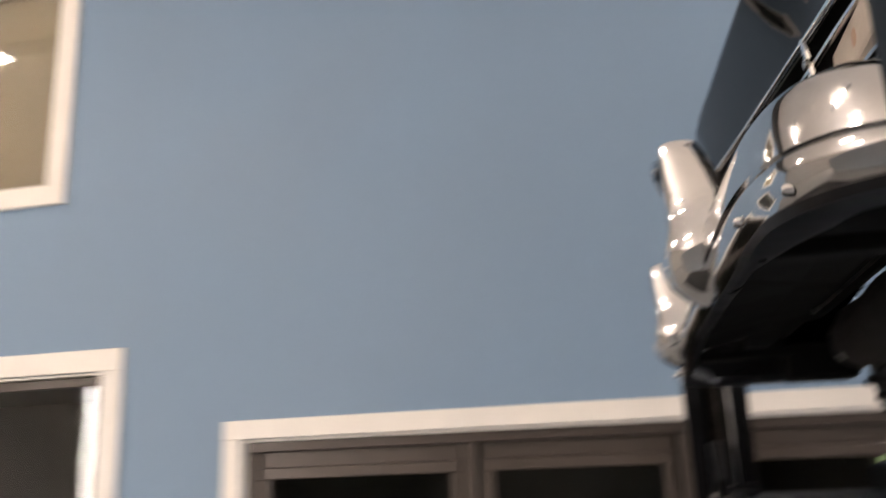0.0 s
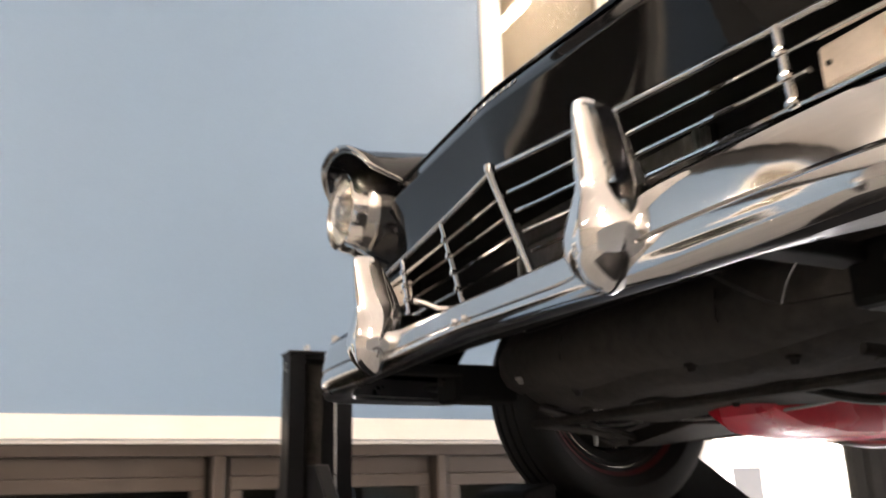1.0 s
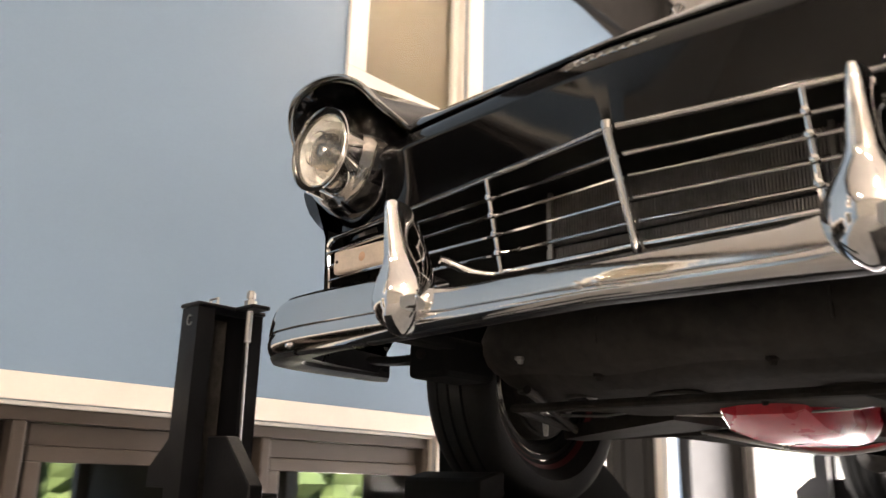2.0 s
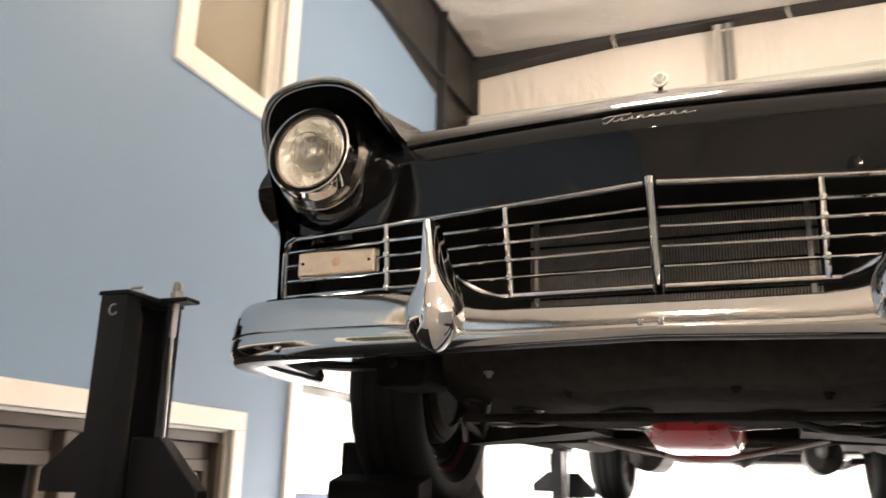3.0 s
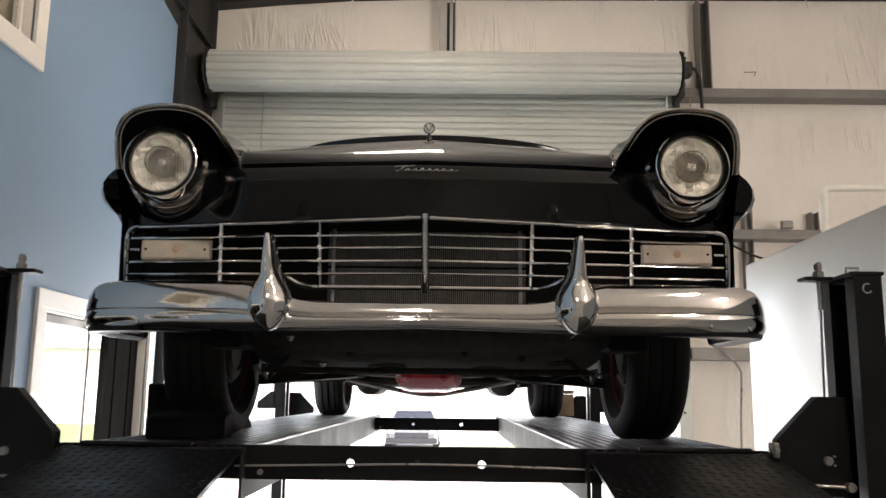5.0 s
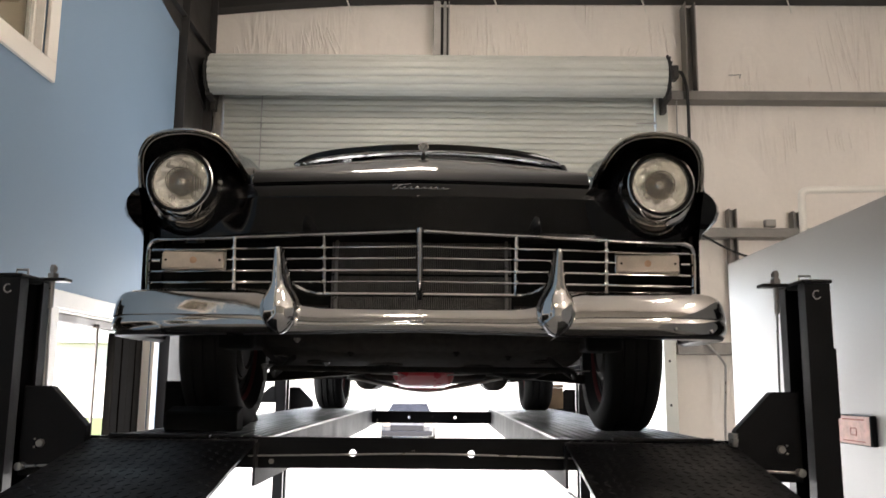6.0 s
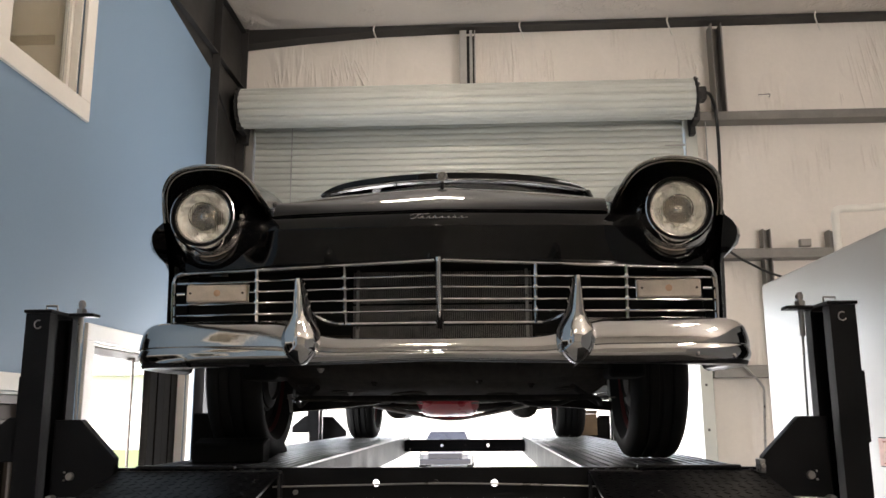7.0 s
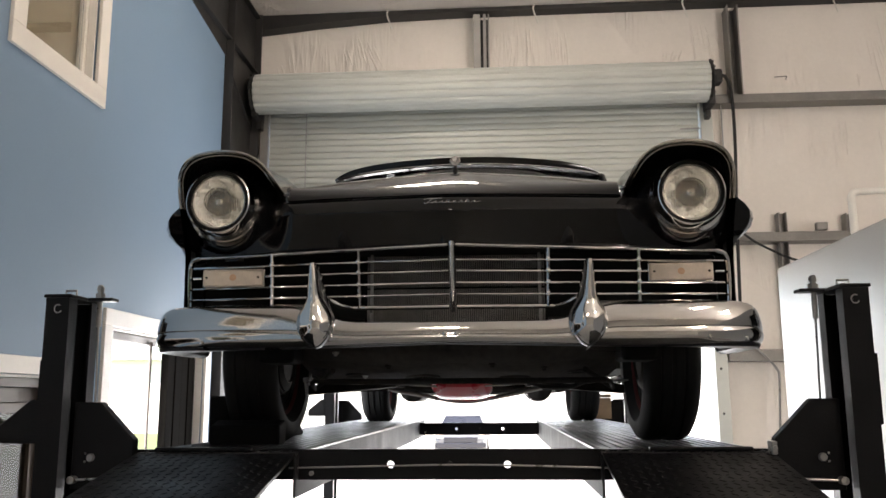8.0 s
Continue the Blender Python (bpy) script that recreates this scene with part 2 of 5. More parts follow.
def smooth_line(points, steps=6):
    """A finer row of points on a curve through the given ones."""
    pts = [Vector(p) for p in points]
    out = []
    for i in range(len(pts) - 1):
        p0, p1, p2, p3 = pts[max(i - 1, 0)], pts[i], pts[i + 1], pts[min(i + 2, len(pts) - 1)]
        for k in range(steps):
            t = k / steps
            out.append(0.5 * ((2 * p1) + (p2 - p0) * t + (2 * p0 - 5 * p1 + 4 * p2 - p3) * t * t + (3 * p1 - p0 - 3 * p2 + p3) * t ** 3))
    return out + [pts[-1]]


def tube(points, r, n=10, bm=None, flat=1.0, caps=True):
    """A rod of radius r along a line; flat squeezes it along the second axis. r may be a row of radii."""
    pts = [Vector(p) for p in points]
    rings = []
    side = None
    for i, p in enumerate(pts):
        d = (pts[min(i + 1, len(pts) - 1)] - pts[max(i - 1, 0)]).normalized()
        if side is None:
            side = d.cross(Vector((0, 0, 1)) if abs(d.z) < 0.9 else Vector((0, 1, 0))).normalized()
        side = (side - d * side.dot(d)).normalized()
        up = side.cross(d)
        rad = r[i] if isinstance(r, (list, tuple)) else r
        rings.append([p + side * rad * math.cos(2 * math.pi * k / n) + up * rad * flat * math.sin(2 * math.pi * k / n) for k in range(n)])
    return loft(rings, True, caps, bm)


def lathe(profile, centre, axis="y", n=40, bm=None, caps=False):
    """Turns a profile of (radius, offset along the axis) round an axis."""
    rings = []
    for r, h in profile:
        ring = []
        for k in range(n):
            a = 2 * math.pi * k / n
            c, s = r * math.cos(a), r * math.sin(a)
            p = {"y": (c, h, s), "x": (h, c, s), "z": (c, s, h)}[axis]
            ring.append(Vector(centre) + Vector(p))
        rings.append(ring)
    return loft(rings, True, caps, bm)


def grid(nu, nv, f, bm=None):
    """A sheet of points f(u, v), with u and v from 0 to 1."""
    return loft([[f(i / nu, j / nv) for i in range(nu + 1)] for j in range(nv + 1)], False, False, bm)


def prism(outline, depth, axis="y", at=0.0, bevel=0.0):
    """A plate cut to an outline of (a, b), that stands across the given axis from at to at + depth."""
    bm = bmesh.new()
    put = {"y": lambda a, b, h: (a, h, b), "x": lambda a, b, h: (h, a, b), "z": lambda a, b, h: (a, b, h)}[axis]
    loft([[put(a, b, at) for a, b in outline], [put(a, b, at + depth) for a, b in outline]], True, True, bm)
    if bevel:
        bmesh.ops.bevel(bm, geom=list(bm.edges), offset=bevel, segments=1, affect="EDGES")
    return bm


def lerp_row(rows, t):
    """Reads a row of (t, value) between its entries."""
    if t <= rows[0][0]:
        return rows[0][1]
    for (a, va), (b, vb) in zip(rows, rows[1:]):
        if t <= b:
            return va + (vb - va) * (t - a) / (b - a)
    return rows[-1][1]


def wall_with_holes(name, axis, at, thick, a0, a1, z0, z1, holes, material, label):
    """A wall across an axis with rectangular holes (a0, a1, z0, z1) that go through it."""
    xs = sorted({a0, a1, *[h[0] for h in holes], *[h[1] for h in holes]})
    zs = sorted({z0, z1, *[h[2] for h in holes], *[h[3] for h in holes]})
    bm = bmesh.new()
    pts = {}

    def vert(a, z, d):
        key = (round(a, 4), round(z, 4), d)
        if key not in pts:
            h = at + d * thick
            pts[key] = bm.verts.new((h, a, z) if axis == "x" else (a, h, z))
        return pts[key]

    solid = {}
    for i in range(len(xs) - 1):
        for k in range(len(zs) - 1):
            ca, cz = (xs[i] + xs[i + 1]) / 2, (zs[k] + zs[k + 1]) / 2
            solid[i, k] = not any(h[0] < ca < h[1] and h[2] < cz < h[3] for h in holes)
    for (i, k), full in solid.items():
        if not full:
            continue
        q = [(xs[i], zs[k]), (xs[i + 1], zs[k]), (xs[i + 1], zs[k + 1]), (xs[i], zs[k + 1])]
        for d in (0, 1):
            bm.faces.new([vert(a, z, d) for a, z in q])
        for s, (di, dk) in enumerate(((0, -1), (1, 0), (0, 1), (-1, 0))):
            if not solid.get((i + di, k + dk), False):
                p, r = q[s], q[(s + 1) % 4]
                bm.faces.new([vert(*p, 0), vert(*r, 0), vert(*r, 1), vert(*p, 1)])
    return single(name, bm, material, label, "wall", "structure")

# ---- the building ----
WX = -2.372     # face of the blue wall
BY = 5.85       # face of the rear wall
STRIP = (-2.083, 2.160, 0.75, 1.998)
DOOR = (2.785, 4.56, 0.0, 2.335)
LOWWIN = (-4.32, -2.906, 0.75, 2.40)
UPNEAR = (-4.68, -3.355, 3.519, 4.95)
UPFAR = (1.539, 2.348, 3.825, 4.95)

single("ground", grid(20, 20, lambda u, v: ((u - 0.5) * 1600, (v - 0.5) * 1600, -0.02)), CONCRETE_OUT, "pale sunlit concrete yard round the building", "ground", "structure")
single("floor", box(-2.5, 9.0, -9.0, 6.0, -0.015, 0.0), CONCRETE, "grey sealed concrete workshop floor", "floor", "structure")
wall_with_holes("wall_west", "x", WX, -0.15, -9.0, 4.76, 0.0, 5.2, [STRIP, DOOR, LOWWIN, UPNEAR, UPFAR], BLUE_WALL, "light blue painted wall with framed windows")
north = wall_with_holes("wall_north", "y", BY, 0.15, -2.5, 9.0, 0.0, 6.6, [(-2.2, 2.3, 0.0, 4.78)], INSULATION, "rear wall faced with off-white vinyl insulation")
# unseen wall; its bay is added to give bright reflections
wall_with_holes("wall_south", "y", -9.0, -0.15, -2.5, 9.0, 0.0, 6.6, [(6.0, 8.8, 0.0, 3.7)], FRONT_PANEL, "unseen front wall with an added open bay, lined with grey-beige panels")
wall_with_holes("wall_east", "x", 9.0, 0.15, -9.0, 6.0, 0.0, 6.6, [], INSULATION, "far side wall faced with off-white insulation")


def ceiling_z(x):
    return 5.893 + 0.004 * (x + 2.4)


single("ceiling", loft([[(-2.6, y, ceiling_z(-2.6)), (9.2, y, ceiling_z(9.2)), (9.2, y, ceiling_z(9.2) + 0.15), (-2.6, y, ceiling_z(-2.6) + 0.15)] for y in (-9.2, 6.1)]),
       INSULATION, "white insulated metal roof underside", "ceiling", "structure")
# the upper west wall above the blue one, set back behind the frame beam
single("wall_west_upper", box(-2.66, -2.51, -9, 6.0, 5.2, 6.1), INSULATION, "insulated wall strip above the blue wall", "wall", "structure")
single("wall_corner_west", box(-2.66, -2.51, 4.70, 6.0, 0.0, 5.2), INSULATION, "short insulated wall beside the corner column", "wall", "structure")


def steel_beam(name, x0, x1, y0, y1, z0, z1, axis, label, mat=None):
    """An I-section: two flanges and a web between them."""
    bm = bmesh.new()
    t = 0.014
    if axis == "z":
        box(x0, x1, y0, y0 + t, z0, z1, 0.002, bm, 1)
        box(x0, x1, y1 - t, y1, z0, z1, 0.002, bm, 1)
        box((x0 + x1) / 2 - 0.008, (x0 + x1) / 2 + 0.008, y0 + t, y1 - t, z0, z1, 0, bm)
    else:
        box(x0, x1, y0, y1, z0, z0 + t, 0.002, bm, 1)
        box(x0, x1, y0, y1, z1 - t, z1, 0.002, bm, 1)
        box((x0 + x1) / 2 - 0.008, (x0 + x1) / 2 + 0.008, y0, y1, z0 + t, z1 - t, 0, bm)
    return single(name, bm, mat or STEEL_DARK, label, "beam", "structure")


steel_beam("corner_column", -2.50, -2.30, 4.80, 5.70, 0.0, 5.9, "z", "dark steel corner column of the building frame")
single("column_haunch", prism([(4.78, 5.05), (5.72, 4.6), (5.72, 5.9), (3.2, 5.9), (3.2, 5.25)], 0.05, "x", -2.42, 0.004), STEEL_DARK, "dark haunched steel frame knee", "beam", "structure")
steel_beam("eave_beam", -2.50, -2.32, -9.0, 5.7, 5.22, 5.86, "y", "dark steel eave beam above the blue wall")
single("eave_strut", loft([[(x, 5.70, ceiling_z(x) - d), (x, 5.84, ceiling_z(x) - d - 0.01), (x, 5.84, ceiling_z(x) - 0.005), (x, 5.70, ceiling_z(x) - 0.005)] for x, d in ((-2.4, 0.175), (-1.7, 0.11), (-1.0, 0.062), (-0.3, 0.045), (3.0, 0.042), (9.0, 0.042))]),
       STEEL_DARK, "dark steel strut where roof and rear wall meet", "beam", "structure")


def girt(name, x0, x1, z0, z1, label="grey steel wall girt"):
    bm = box(x0, x1, 5.66, 5.845, z0, z0 + 0.012, 0.002, None, 1)
    box(x0, x1, 5.66, 5.845, z1 - 0.012, z1, 0.002, bm, 1)
    box(x0, x1, 5.66, 5.675, z0 + 0.012, z1 - 0.012, 0, bm)
    return single(name, bm, GIRT, label, "girt", "structure")


girt("wall_girt", 2.33, 9.0, 4.76, 4.852)
girt("wall_girt", 2.50, 9.0, 3.347, 3.44)
girt("wall_girt", 2.33, 9.0, 2.195, 2.31)


def stud(name, x0, x1, z0, z1, y0=5.66, mat=None):
    bm = box(x0, x0 + 0.012, y0, 5.848, z0, z1, 0.002, None, 1)
    box(x1 - 0.012, x1, y0, 5.848, z0, z1, 0.002, bm, 1)
    ob = single(name, bm, mat or GIRT, "grey steel wall stud", "stud", "structure")
    # with mat given, a darker web colour stands in for shade between the flanges
    part("web", box(x0 + 0.012, x1 - 0.012, 5.80, 5.815, z0, z1, 0), STEEL_DARK if mat else GIRT, ob)
    if mat:
        part("inner_flange", box(x0 + 0.012, x0 + 0.075, y0, y0 + 0.012, z0, z1, 0.002), mat, ob)
        part("inner_flange", box(x1 - 0.062, x1 - 0.030, y0, y0 + 0.012, z0, z1, 0.002), mat, ob)


stud("wall_stud", -0.065, 0.10, 5.0, ceiling_z(0.1) - 0.1, mat=PALE_STEEL)
stud("wall_stud", 2.525, 2.635, 4.856, ceiling_z(2.7) - 0.1)
stud("wall_stud", 2.905, 2.985, 2.4, 3.65, 5.73)
stud("wall_stud", 3.545, 3.625, 2.4, 3.63, 5.73)


def opening_trim(parent, hole, width, bottom=True, proud=0.022, head=0.0):
    """Flat boards round an opening of the blue wall."""
    y0, y1, z0, z1 = hole
    w = width
    part("trim_board", box(WX - 0.01, WX + proud, y0 - w, y1 + w, z1, z1 + (head or w), 0.004), CREAM_TRIM, parent)
    if bottom:
        part("trim_board", box(WX - 0.01, WX + proud, y0 - w, y1 + w, z0 - w, z0, 0.004), CREAM_TRIM, parent)
    part("trim_board", box(WX - 0.01, WX + proud, y0 - w, y0, z0, z1, 0.004), CREAM_TRIM, parent)
    part("trim_board", box(WX - 0.01, WX + proud, y1, y1 + w, z0, z1, 0.004), CREAM_TRIM, parent)
    # jamb linings inside the hole
    part("jamb_lining", box(WX - 0.14, WX - 0.011, y0, y1, z1 - 0.016, z1 - 0.001, 0.002), CREAM_TRIM, parent)
    part("jamb_lining", box(WX - 0.14, WX - 0.011, y0 + 0.001, y0 + 0.016, z0, z1 - 0.017, 0.002), CREAM_TRIM, parent)
    part("jamb_lining", box(WX - 0.14, WX - 0.011, y1 - 0.016, y1 - 0.001, z0, z1 - 0.017, 0.002), CREAM_TRIM, parent)


def sash(parent, y0, y1, z0, z1, w, x0, x1, material, name="sash"):
    """A rectangular frame of four rails with mitre-like butt joints, as one piece."""
    bm = box(x0, x1, y0, y1, z1 - w, z1, 0.004)
    box(x0, x1, y0, y1, z0, z0 + w, 0.004, bm)
    box(x0, x1, y0, y0 + w, z0 + w, z1 - w, 0.004, bm)
    box(x0, x1, y1 - w, y1, z0 + w, z1 - w, 0.004, bm)
    return part(name, bm, material, parent)


def pane(parent, y0, y1, z0, z1, x, glazing=None):
    ob = part("pane", box(x, x + 0.006, y0, y1, z0, z1), glazing or WINDOW_GLASS, parent)
    ob.visible_shadow = False
    return ob


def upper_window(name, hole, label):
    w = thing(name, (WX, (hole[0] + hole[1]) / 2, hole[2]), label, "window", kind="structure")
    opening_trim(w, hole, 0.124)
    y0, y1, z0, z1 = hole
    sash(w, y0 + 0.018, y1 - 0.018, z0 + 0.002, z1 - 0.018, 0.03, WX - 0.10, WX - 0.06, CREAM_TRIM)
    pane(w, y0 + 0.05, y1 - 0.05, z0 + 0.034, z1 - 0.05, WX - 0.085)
    # tan sheet behind the pane imitates warm light in the glass
    part("pane_light_sheet", box(WX - 0.135, WX - 0.125, y0 + 0.02, y1 - 0.02, z0 + 0.004, z1 - 0.02), TAN_PANE_LIGHT, w, "tan sheet standing in for warm light in the glass")
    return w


upper_window("window_1", UPFAR, "cream-framed upper window with a tan sheet for lit glass")
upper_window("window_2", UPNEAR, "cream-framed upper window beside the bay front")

# long storefront window with bronze frames
strip = thing("window_3", (WX, 0, STRIP[2]), "long bronze-framed interior window in cream trim", "window", kind="structure")
opening_trim(strip, STRIP, 0.095)
MULLIONS = [-2.067, -0.906, 0.10, 1.13, 2.144]
part("head_rail", box(WX - 0.11, WX - 0.03, -2.066, 2.143, 1.932, 1.981, 0.004), BRONZE, strip)
part("sill_rail", box(WX - 0.11, WX - 0.03, -2.066, 2.143, 0.752, 0.80, 0.004), BRONZE, strip)
for i, y in enumerate(MULLIONS):
    a = y if i == 0 else (y - 0.045 if i == 4 else y - 0.024)
    part("mullion", box(WX - 0.11, WX - 0.025, a, a + (0.045 if i in (0, 4) else 0.048), 0.80, 1.932, 0.004), BRONZE, strip)
for a, b in zip(MULLIONS, MULLIONS[1:]):
    sash(strip, a + 0.05, b - 0.05, 0.83, 1.850, 0.055, WX - 0.10, WX - 0.06, BRONZE)
    part("transom", box(WX - 0.10, WX - 0.07, a + 0.05, b - 0.05, 1.851, 1.929, 0.003), BRONZE, strip)
    pane(strip, a + 0.10, b - 0.10, 0.88, 1.795, WX - 0.085, SMOKED_GLASS)

low = thing("window_4", (WX, -3.5, LOWWIN[2]), "dark framed window in cream trim near the bay front", "window", kind="structure")
opening_trim(low, LOWWIN, 0.12)
sash(low, LOWWIN[0] + 0.02, LOWWIN[1] - 0.02, LOWWIN[2] + 0.002, LOWWIN[3] - 0.02, 0.05, WX - 0.10, WX - 0.05, BRONZE)
pane(low, LOWWIN[0] + 0.07, LOWWIN[1] - 0.07, LOWWIN[2] + 0.05, LOWWIN[3] - 0.07, WX - 0.08)

# open side doorway with a folded dark door leaf
door = thing("door_1", (WX, 3.6, 0), "open side doorway in cream trim with a dark folded leaf", "door", kind="structure")
opening_trim(door, DOOR, 0.115, bottom=False, head=0.11)
part("door_frame", box(WX - 0.12, WX - 0.05, 2.802, 4.543, 2.262, 2.317, 0.004), BRONZE, door, "bronze head of the door frame")
part("door_frame", box(WX - 0.12, WX - 0.05, 2.802, 2.825, 0.0, 2.261, 0.004), BRONZE, door)
for i in range(4):
    y = 3.96 + 0.145 * i
    part("leaf_panel", box(WX - 0.13 + 0.006 * (i % 2), WX - 0.07 + 0.006 * (i % 2), y, y + 0.136, 0.02, 2.25, 0.006), DOOR_LEAF, door, "dark ribbed door leaf panel")
part("door_rod", tube([(WX - 0.04, 3.545, 0.02), (WX - 0.04, 3.54, 2.28)], 0.010, 10), BRONZE, door, "slim upright rod")
part("rod_bracket", box(WX - 0.049, WX - 0.02, 3.52, 3.56, 2.25, 2.283, 0.005), BRONZE, door)

FAR_WINDOW = (2.05, 2.35)
# office rooms behind the blue wall, coloured dark so the panes stay dark
single("office_floor", box(-7.0, -2.515, -9.0, 2.55, -0.014, 0.001), DARK_ROOM, "office floor coloured dark for an unlit room", "floor", "structure")
single("office_ceiling", box(-7.0, -2.515, -9.0, 2.55, 2.75, 2.85), DARK_ROOM, "office ceiling coloured dark for an unlit room", "ceiling", "structure")
# window holes are added to bring green into the panes
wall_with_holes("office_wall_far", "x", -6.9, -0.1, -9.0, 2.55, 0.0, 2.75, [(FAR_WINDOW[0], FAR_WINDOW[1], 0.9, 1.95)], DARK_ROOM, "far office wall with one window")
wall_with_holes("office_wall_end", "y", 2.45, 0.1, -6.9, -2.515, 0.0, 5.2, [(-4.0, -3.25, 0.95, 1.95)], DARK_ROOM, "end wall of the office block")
# unseen wall, added to keep bright ground out of the bumper reflection
wall_with_holes("office_wall_south", "y", -8.9, -0.1, -6.9, -2.515, 0.0, 2.75, [(-6.2, -3.4, 1.0, 2.45)], DARK_ROOM, "unseen office wall with a wide hole, added to shape the bumper reflection")
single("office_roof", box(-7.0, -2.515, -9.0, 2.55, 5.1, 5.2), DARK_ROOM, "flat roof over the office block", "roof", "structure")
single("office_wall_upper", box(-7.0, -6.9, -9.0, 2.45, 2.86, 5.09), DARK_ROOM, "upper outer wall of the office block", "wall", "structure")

# rolling shutter
shutter = thing("roller_shutter", (0.05, 5.6, 4.95), "grey ribbed steel rolling shutter, half lowered", "shutter", kind="structure")
ring_points = []
DC = (5.45, 4.91)
for k in range(64):
    a = 2 * math.pi * k / 64
    r = (0.186, 0.2015, 0.2035, 0.2015)[k % 4]
    ring_points.append((DC[0] + r * math.cos(a), DC[1] + r * math.sin(a)))
part("drum", loft([[(x, y, z) for y, z in ring_points] for x in (-2.255, 2.225)]), SHUTTER, shutter, "rolled-up shutter curtain on its drum", False)
SLAT = 0.066
for i in range(27):
    z = 4.83 - SLAT * i
    outline = [(5.746, z - SLAT), (5.746, z - SLAT + 0.005), (5.7305, z - SLAT + 0.008), (5.726, z - SLAT * 0.62), (5.727, z - SLAT * 0.3), (5.7315, z - 0.010), (5.746, z - 0.007), (5.746, z), (5.752, z), (5.752, z - SLAT)]
    part("slat", prism(outline, 4.386, "x", -2.196), SHUTTER, shutter)
part("bottom_bar", box(-2.196, 2.19, 5.71, 5.75, 4.83 - SLAT * 27 - 0.06, 4.83 - SLAT * 27 - 0.002, 0.005), ZINC, shutter)
for s, x in ((-1, -2.275), (1, 2.262)):
    part("guide_rail", box(x - 0.012 if s < 0 else x - 0.062, x + 0.072 if s < 0 else x + 0.058, 5.69, 5.845, 0.0, 4.80, 0.005), GIRT if s < 0 else SHUTTER, shutter)
    for k in range(9):
        part("rail_bolt", lathe([(0, -0.008), (0.010, -0.007), (0.013, 0.0)], (x - 0.01, 5.69, 0.45 + 0.42 * k), "y", 8), STEEL_DARK, shutter)
    bm = lathe([(0.0, -0.008), (0.20, -0.008), (0.208, 0.0), (0.20, 0.008), (0.0, 0.008)], (x - 0.01, DC[0], DC[1]), "x", 24)
    box(x - 0.03, x + 0.03, 5.42, 5.70, 4.68, 4.80, 0.004, bm)
    box(x - 0.025, x + 0.025, 5.60, 5.84, 4.60, 5.16, 0.004, bm)
    for k in range(9):
        a = math.radians(60 + 24 * k)
        box(x - 0.02, x + 0.004, DC[0] + 0.205 * math.cos(a) - 0.011, DC[0] + 0.205 * math.cos(a) + 0.011, DC[1] + 0.205 * math.sin(a) - 0.011, DC[1] + 0.205 * math.sin(a) + 0.011, 0.003, bm)
    part("end_bracket", bm, STEEL_DARK, shutter, "black end bracket of the drum")
# added dark plate draws the shadow between drum and slats
part("drum_shade_plate", box(-2.19, 2.19, 5.69, 5.72, 4.80, 5.02, 0.004), STEEL_DARK, shutter, "dark plate standing in for the shade behind the drum")
part("motor", box(2.29, 2.365, 5.38, 5.52, 4.88, 5.02, 0.02), STEEL_DARK, shutter)
part("lift_chain", tube([(2.385, 5.60, 4.72), (2.382, 5.60, 3.9), (2.385, 5.60, 3.0)], 0.007, 6), ZINC, shutter)
part("slide_bolt", tube([(2.0, 5.715, 4.52), (2.26, 5.715, 4.525)], 0.008, 6), ZINC, shutter)
part("hand_chain", tube([(-1.78, 5.60, 4.75), (-1.782, 5.61, 3.6), (-1.78, 5.6, 2.4)], 0.006, 6), ZINC, shutter)

# upright creases of the vinyl facing: (x from, x to, z from, z to, how many, slant)
rnd = random.Random(21)
for x0, x1, z0, z1, n, slant in ((-1.44, -1.05, 5.22, 5.68, 9, 0.10), (0.49, 0.57, 5.2, 5.76, 3, 0.01), (0.74, 0.93, 5.2, 5.70, 7, 0.02), (1.88, 2.07, 5.2, 5.48, 5, -0.05), (2.18, 2.46, 5.2, 5.80, 7, 0.07),
                                 (3.96, 4.32, 4.90, 5.78, 11, 0.12), (3.55, 3.68, 4.08, 4.74, 5, 0.01), (3.84, 3.89, 4.90, 5.2, 2, 0.0), (-2.17, -1.96, 5.2, 5.48, 4, 0.04), (4.0, 4.24, 4.2, 4.62, 5, 0.03)):
    bm = bmesh.new()
    for k in range(n):
        x = x0 + (x1 - x0) * (k + rnd.uniform(0.1, 0.9)) / n
        top, low = z1 - rnd.uniform(0, 0.4) * (z1 - z0), z0 + rnd.uniform(0, 0.35) * (z1 - z0)
        rings, w = [], rnd.uniform(0.008, 0.016)
        for j in range(9):
            t = j / 8
            z, wide = low + (top - low) * t, w * math.sin(math.pi * (0.06 + 0.88 * t)) ** 0.6
            cx = x - slant * (t - 0.5) * (0.4 + k / n) + 0.004 * math.sin(5 * t + k)
            rings.append([(cx - wide, BY + 0.001, z), (cx - 0.35 * wide, BY - 0.45 * wide, z), (cx + 0.1 * wide, BY - 0.62 * wide, z), (cx + 0.5 * wide, BY - 0.4 * wide, z), (cx + wide, BY + 0.001, z)])
        loft(rings, False, False, bm)
    part("vinyl_crease", bm, INSULATION, north, "", True)

# white partition on the other side
single("partition", box(2.37, 2.52, -4.0, 4.27, 0.0, 2.872, 0.022, None, 4), WHITE_PANEL, "smooth white partition panel beside the lift", "partition", "structure")

